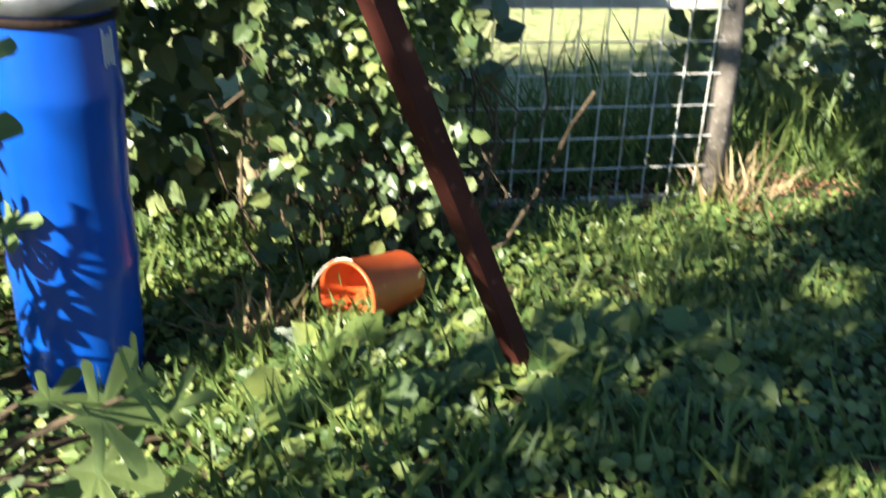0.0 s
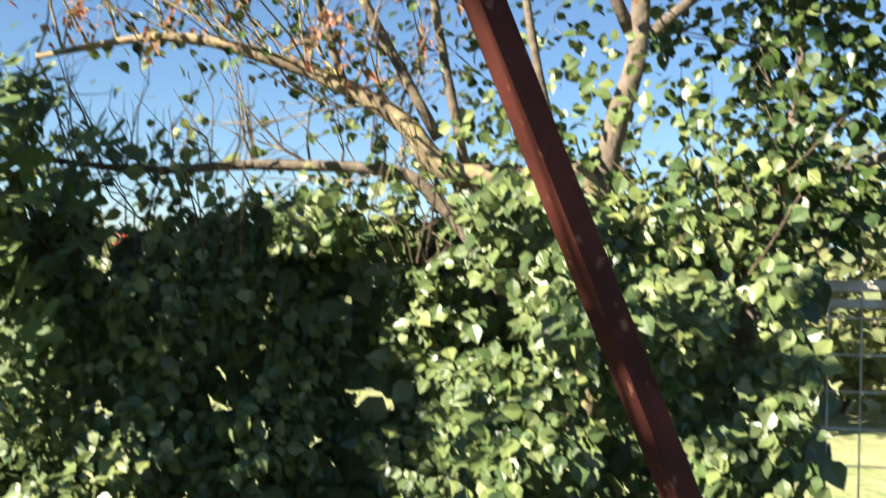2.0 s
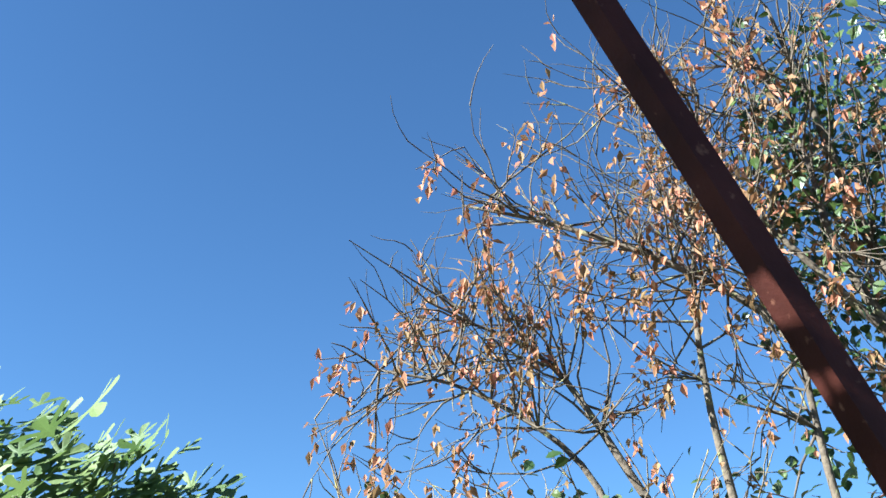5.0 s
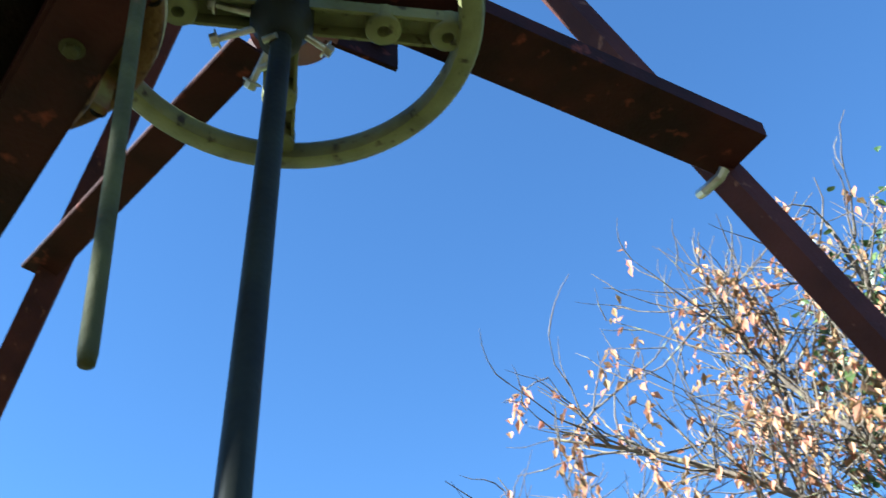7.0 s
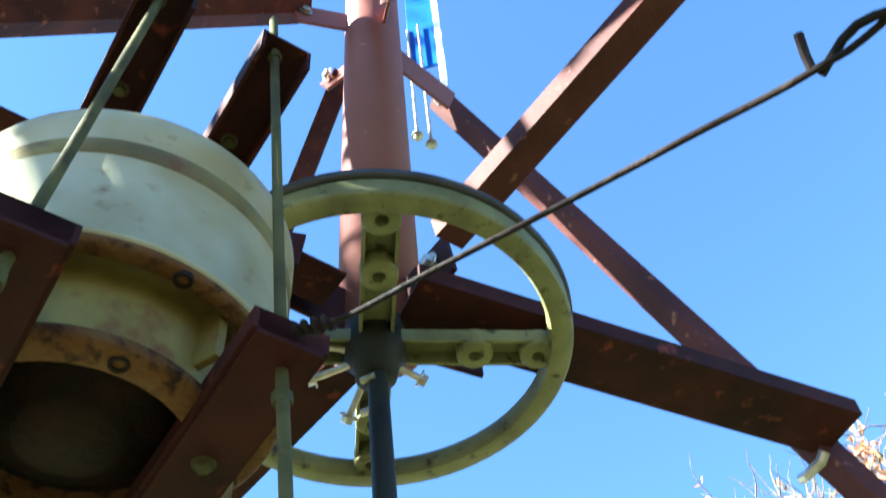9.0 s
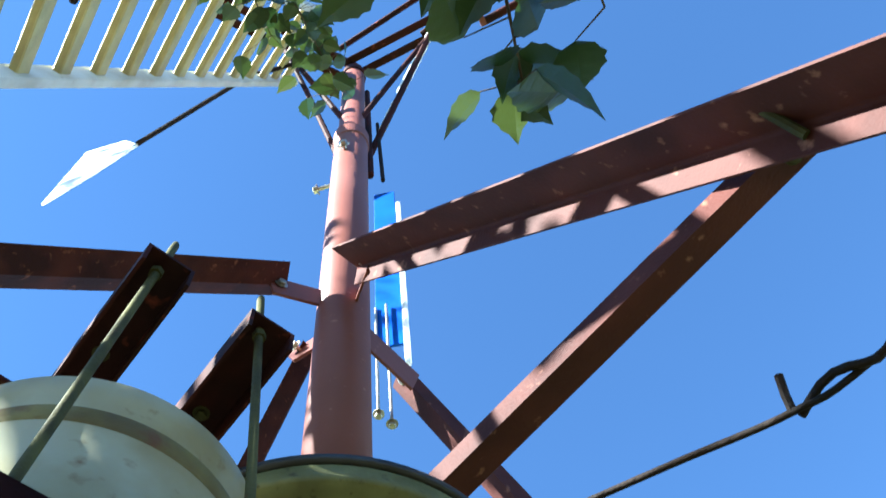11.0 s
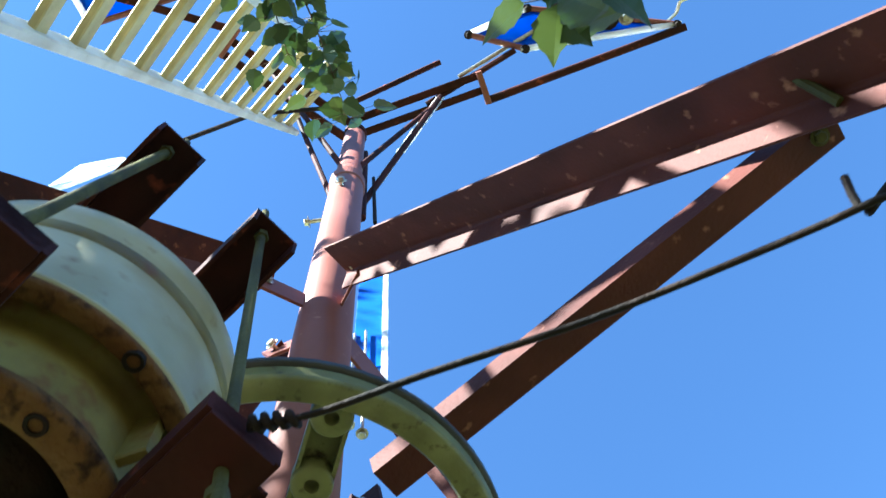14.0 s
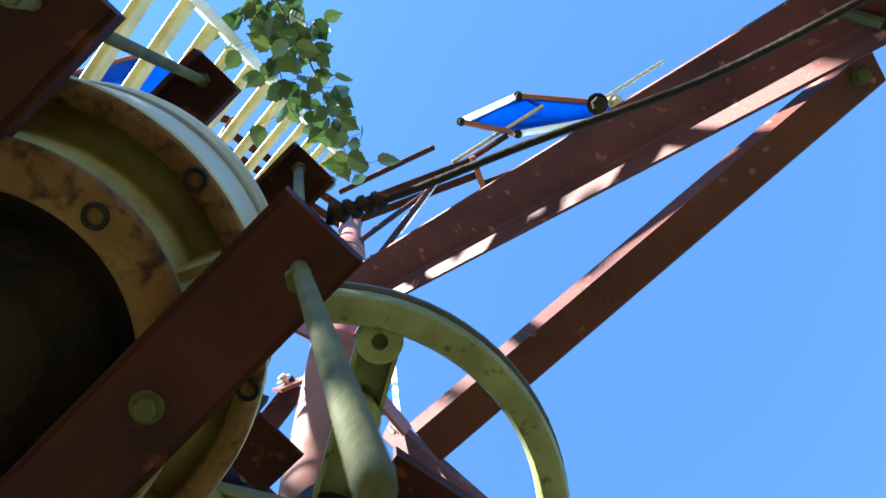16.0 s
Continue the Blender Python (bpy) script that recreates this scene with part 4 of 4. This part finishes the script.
def toothed():
    v, k = [(0, 0, 0)], 9
    left, right = [], []
    for i in range(1, k):
        y = i / k
        w = 0.42 * math.sin(math.pi * y ** 0.75) ** 0.8 * (1.0 + (0.09 if i % 2 else -0.05))
        left.append((-w, y, 0.1 * w - 0.1 * y * y))
        right.append((w, y, 0.1 * w - 0.1 * y * y))
    v += left + [(0, 1.12, -0.16)] + right[::-1]
    spine = [(0, i / k, -0.1 * (i / k) ** 2 - 0.03) for i in range(1, k)]
    n0 = len(v)
    v += spine
    f = []
    m = k - 1
    L = list(range(1, m + 1))
    tip = m + 1
    R = list(range(m + 2, 2 * m + 2))[::-1]
    C = list(range(n0, n0 + m))
    f += [(0, C[0], L[0]), (0, R[0], C[0]), (L[-1], C[-1], tip), (C[-1], R[-1], tip)]
    for i in range(m - 1):
        f += [(L[i], C[i], C[i + 1], L[i + 1]), (C[i], R[i], R[i + 1], C[i + 1])]
    return np.array(v, float), f


TOOTH, TOOTH_FACES = toothed()


def spray(start, end, count, size, spread):
    bm = bmesh.new()
    path = smooth_path([start, (Vector(start) + Vector(end)) / 2 + Vector((0.02, -0.03, 0.02)), end], 8)
    tube(path, [0.005 - 0.0035 * i / len(path) for i in range(len(path))], 6, bm)
    P, U = [], []
    for k in range(count):
        p = path[int(rng.integers(1, len(path)))] + Vector(rng.normal(0, spread, 3))
        q = path[int(np.argmin([(p - c).length for c in path]))]
        tube([q, p], [0.0014, 0.001], 4, bm, caps=False)
        P.append(p)
        U.append((rng.normal(0, 0.5) + (p - q).x * 6, 0.55 + rng.normal(0, 0.4), -0.9))
    part("branch", bm, STEM, over, smooth=True)
    scatter("leaves", BROAD, P, rng.uniform(0.7, 1.15, len(P)) * size, (-0.1, -0.5, 0.9), over, TOOTH, TOOTH_FACES, 0.45, ups=U)


spray((0.48, 0.52, 3.56), (0.45, 0.88, 3.46), 30, 0.09, 0.03)
spray((0.55, 0.54, 3.54), (0.59, 0.8, 3.46), 22, 0.085, 0.035)
spray((0.66, 0.56, 3.52), (0.7, 0.7, 3.46), 10, 0.09, 0.03)
spray((0.79, 0.6, 3.5), (0.81, 0.78, 3.45), 5, 0.105, 0.02)
spray((0.86, 0.6, 3.5), (0.86, 0.72, 3.43), 3, 0.095, 0.02)
spray((0.36, 0.5, 3.56), (0.35, 0.66, 3.5), 6, 0.095, 0.03)
spray((-0.165, 0.44, 5.95), (-0.04, 1.22, 5.85), 80, 0.085, 0.05)
spray((-0.26, 0.45, 5.9), (-0.2, 0.95, 5.9), 50, 0.08, 0.06)
# unseen trunk and limbs, added to carry the sprays and the shading clusters
bm = bmesh.new()
grow(bm, [(-2.6, -1.6, 0), (-2.5, -1.5, 2.0), (-2.1, -1.2, 3.6), (-1.4, -0.8, 4.8), (-0.6, -0.1, 5.8), (-0.165, 0.44, 5.95)], 0.14, 0.006)
grow(bm, [(-2.1, -1.2, 3.6), (-1.2, -0.9, 3.9), (0.0, -0.2, 3.9), (0.48, 0.5, 3.57)], 0.05, 0.005)
grow(bm, [(-0.2, -0.3, 3.92), (0.5, 0.0, 3.75), (0.82, 0.58, 3.51)], 0.012, 0.004)
grow(bm, [(-2.2, -1.3, 3.3), (-2.9, -1.5, 4.2), (-4.0, -1.9, 4.9)], 0.08, 0.01)
grow(bm, [(-2.1, -1.2, 3.6), (-2.3, -0.9, 4.8), (-2.2, -0.3, 5.8)], 0.05, 0.008)
grow(bm, [(-2.3, -0.95, 4.4), (-2.8, -0.6, 5.8), (-3.05, -0.3, 7.8)], 0.04, 0.006)
part("trunk", bm, BARK, over, smooth=True)
# out-of-view leaf clusters added sunward to dapple the ground, mast and beams
P = []
while len(P) < 1300:
    c = ((-2.95, -1.45, 4.5), (-3.65, -1.7, 4.7), (-3.95, -1.9, 4.9), (-2.75, -1.85, 4.7), (-2.55, -1.85, 4.4), (-2.3, -1.95, 4.6))[int(rng.integers(6))]
    p = np.array(c) + rng.normal(0, 0.38, 3)
    if noise.noise(Vector(p * 2.2)) > -0.08:
        P.append(p)
for k in range(230):
    P.append(np.array((-3.05, -0.3, 7.0)) + rng.normal(0, 1, 3) * np.array((0.25, 0.25, 0.8)))
for k in range(130):
    P.append(np.array((-2.2, -0.3, 5.75)) + rng.normal(0, 0.42, 3))
scatter("crown", VINE, P, rng.uniform(0.07, 0.12, len(P)), (-0.3, -0.3, 0.9), over, jitter=0.6, droop=1)

# ---- weeds, grass and litter on the ground ----
def inside_bed(x, y):
    return (x - 0.745) ** 2 + (y - 3.74) ** 2 > 0.05


P, S = [], []
while len(P) < 19000:
    x, y = rng.uniform(0.2, 4.6), rng.uniform(1.9, 4.9)
    if not inside_bed(x, y) or noise.noise(Vector((x * 1.3, y * 1.3, 9))) < -0.6:
        continue
    P.append((x, y, ground_height(x, y) + rng.uniform(0.0, 0.07)))
    S.append(rng.uniform(0.02, 0.05))
tagged(scatter("weeds", WEED, P, S, (-0.2, -0.35, 0.9), None, jitter=0.5), "low leafy green weeds covering the soil", "weeds", kind="stuff")
P, U, S = [], [], []
for k in range(46):
    cx, cy = rng.uniform(1.2, 2.6), rng.uniform(3.0, 3.78)
    for j in range(int(rng.integers(4, 8))):
        t = rng.uniform(0, 6.28)
        P.append((cx, cy, ground_height(cx, cy) + 0.03 + rng.uniform(0, 0.05)))
        U.append((math.cos(t), math.sin(t), 0.6))
        S.append(rng.uniform(0.06, 0.13))
tagged(scatter("broadleaf_weeds", WEED, P, S, (-0.2, -0.3, 1), None, TOOTH, TOOTH_FACES, 0.3, ups=U), "broad-leaved weeds round the fallen bucket", "weeds", kind="stuff")
P, S, U = [], [], []
while len(P) < 6500:
    x, y = rng.uniform(0.8, 4.9), rng.uniform(2.2, 5.2)
    if noise.noise(Vector((x * 1.9, y * 1.9, 2))) < 0.0 and rng.random() > 0.15:
        continue
    P.append((x, y, ground_height(x, y) - 0.01))
    S.append(rng.uniform(0.08, 0.22))
    U.append((rng.normal(0, 0.4), rng.normal(0, 0.4), 1))
tagged(scatter("grass", GRASS, P, S, (0, -1, 0.2), None, BLADE, BLADE_FACES, 0.6, ups=U, width=1.5), "tufts of green grass among the weeds", "grass", kind="stuff")
P, S, U = [], [], []
for cx, cy, n, h in ((1.25, 3.85, 90, 0.22), (3.42, 4.9, 70, 0.3)):
    for k in range(n):
        P.append((cx + rng.normal(0, 0.08), cy + rng.normal(0, 0.08), 0))
        S.append(h * rng.uniform(0.5, 1.2))
        U.append((rng.normal(0, 0.45), rng.normal(0, 0.4), 1))
tagged(scatter("tall_grass", STRAW, P, S, (0, -1, 0.2), None, BLADE, BLADE_FACES, 0.6, ups=U, width=1.0), "tall dry grass tufts by the fence post", "grass", kind="stuff")
P, S, U = [], [], []
for k in range(2600):
    P.append((rng.uniform(1.9, 6.0), 5.15 + rng.exponential(0.45), 0))
    S.append(rng.uniform(0.22, 0.55))
    U.append((rng.normal(0, 0.22), rng.normal(0, 0.22), 1))
tagged(scatter("meadow_grass", GRASS, P, S, (0, -1, 0.2), None, BLADE, BLADE_FACES, 0.6, ups=U, width=0.55), "tall green meadow grass behind the mesh", "grass", kind="stuff")
P = np.stack([rng.uniform(2.0, 4.2, 900), rng.uniform(4.5, 5.2, 900), rng.uniform(0.0, 0.03, 900)], 1)
tagged(scatter("leaf_litter", DRY_LEAF, P, rng.uniform(0.03, 0.06, 900), (0, 0, 1), None, CURLED, CURLED_FACES, 0.4), "dry brown leaf litter along the fence", "leaf litter", kind="stuff")


# ---- beyond the fence ----
def shrub(cx, cy, w, h, n, mat, size):
    t = thing("shrub", "sunlit green shrub at the far side of the field", "shrub", (cx, cy, 0), "far shrubs")
    bm = bmesh.new()
    for k in range(7):
        a = rng.uniform(0, 6.28)
        tube(smooth_path([(cx, cy, 0), (cx + 0.2 * w * math.cos(a), cy + 0.2 * w * math.sin(a), h * 0.4), (cx + 0.4 * w * math.cos(a), cy + 0.4 * w * math.sin(a), h * 0.8)], 3), 0.03, 5, bm)
    part("stem", bm, BARK, t)
    P = []
    while len(P) < n:
        u = rng.normal(0, 1, 3)
        u /= np.linalg.norm(u)
        p = np.array((cx, cy, h * 0.5)) + u * np.array((w / 2, w / 2, h / 2)) * rng.uniform(0.55, 1.0) * (1 + 0.35 * noise.noise(Vector(u * 2.5 + cx)))
        if p[2] > 0:
            P.append(p)
    scatter("crown", mat, P, rng.uniform(0.7, 1.3, len(P)) * size, (-0.3, -0.6, 0.6), t, jitter=0.7)


for cx, cy, w, h, n in ((3.2, 14.0, 3.2, 2.4, 1300), (5.4, 15.5, 3.5, 3.4, 1500), (8.2, 15.0, 4.0, 3.0, 1500), (11.5, 17, 5, 4.2, 1500), (1.0, 16, 4, 2.8, 1200), (-2.5, 17, 5, 2.6, 1200), (6.8, 21, 6, 5.2, 1500), (15.5, 19, 6, 5, 1300), (-7, 19, 6, 2.6, 1000)):
    shrub(cx, cy, w, h, n, FAR_LEAF, 0.22)

house = thing("far_house", "small white house with a red roof beyond the hedge", "house", (-7.9, 22, 0))
bm = bmesh.new()
extrude(bm, [(-0.6, -1.2), (0.6, -1.2), (0.6, 1.2), (-0.6, 1.2)], (-7.9, 22, 0), (-7.9, 22, 2.2), (1, 0, 0))
part("wall", bm, WALL_WHITE, house)
bm = bmesh.new()
extrude(bm, [(-1.5, 0), (1.5, 0), (0.3, 0.35), (-0.3, 0.35)], (-8.6, 22, 2.15), (-7.25, 22, 2.15), (0, 1, 0))
part("roof", bm, ROOF_RED, house)

# ---- the garden and its ground lie a little lower than the tower's datum, turned against it ----
GARDEN = Matrix.Translation((0.2, -0.262, -0.14)) @ Matrix.Rotation(radians(5.53), 4, "Z") @ Matrix.Scale(1.025, 4)
GARDEN_THINGS = ("ground", "field", "barrel", "stone", "bucket", "fence", "hedge", "ivy_thicket", "dying_tree", "orchard_tree", "fig_bush", "fig_tree", "fig_shrub", "weeds", "broadleaf_weeds", "grass", "tall_grass", "meadow_grass", "leaf_litter", "shrub", "far_house")
for ob in list(scene.objects):
    if ob.parent is None and ob.name.split(".")[0] in GARDEN_THINGS:
        ob.matrix_world = GARDEN @ ob.matrix_world
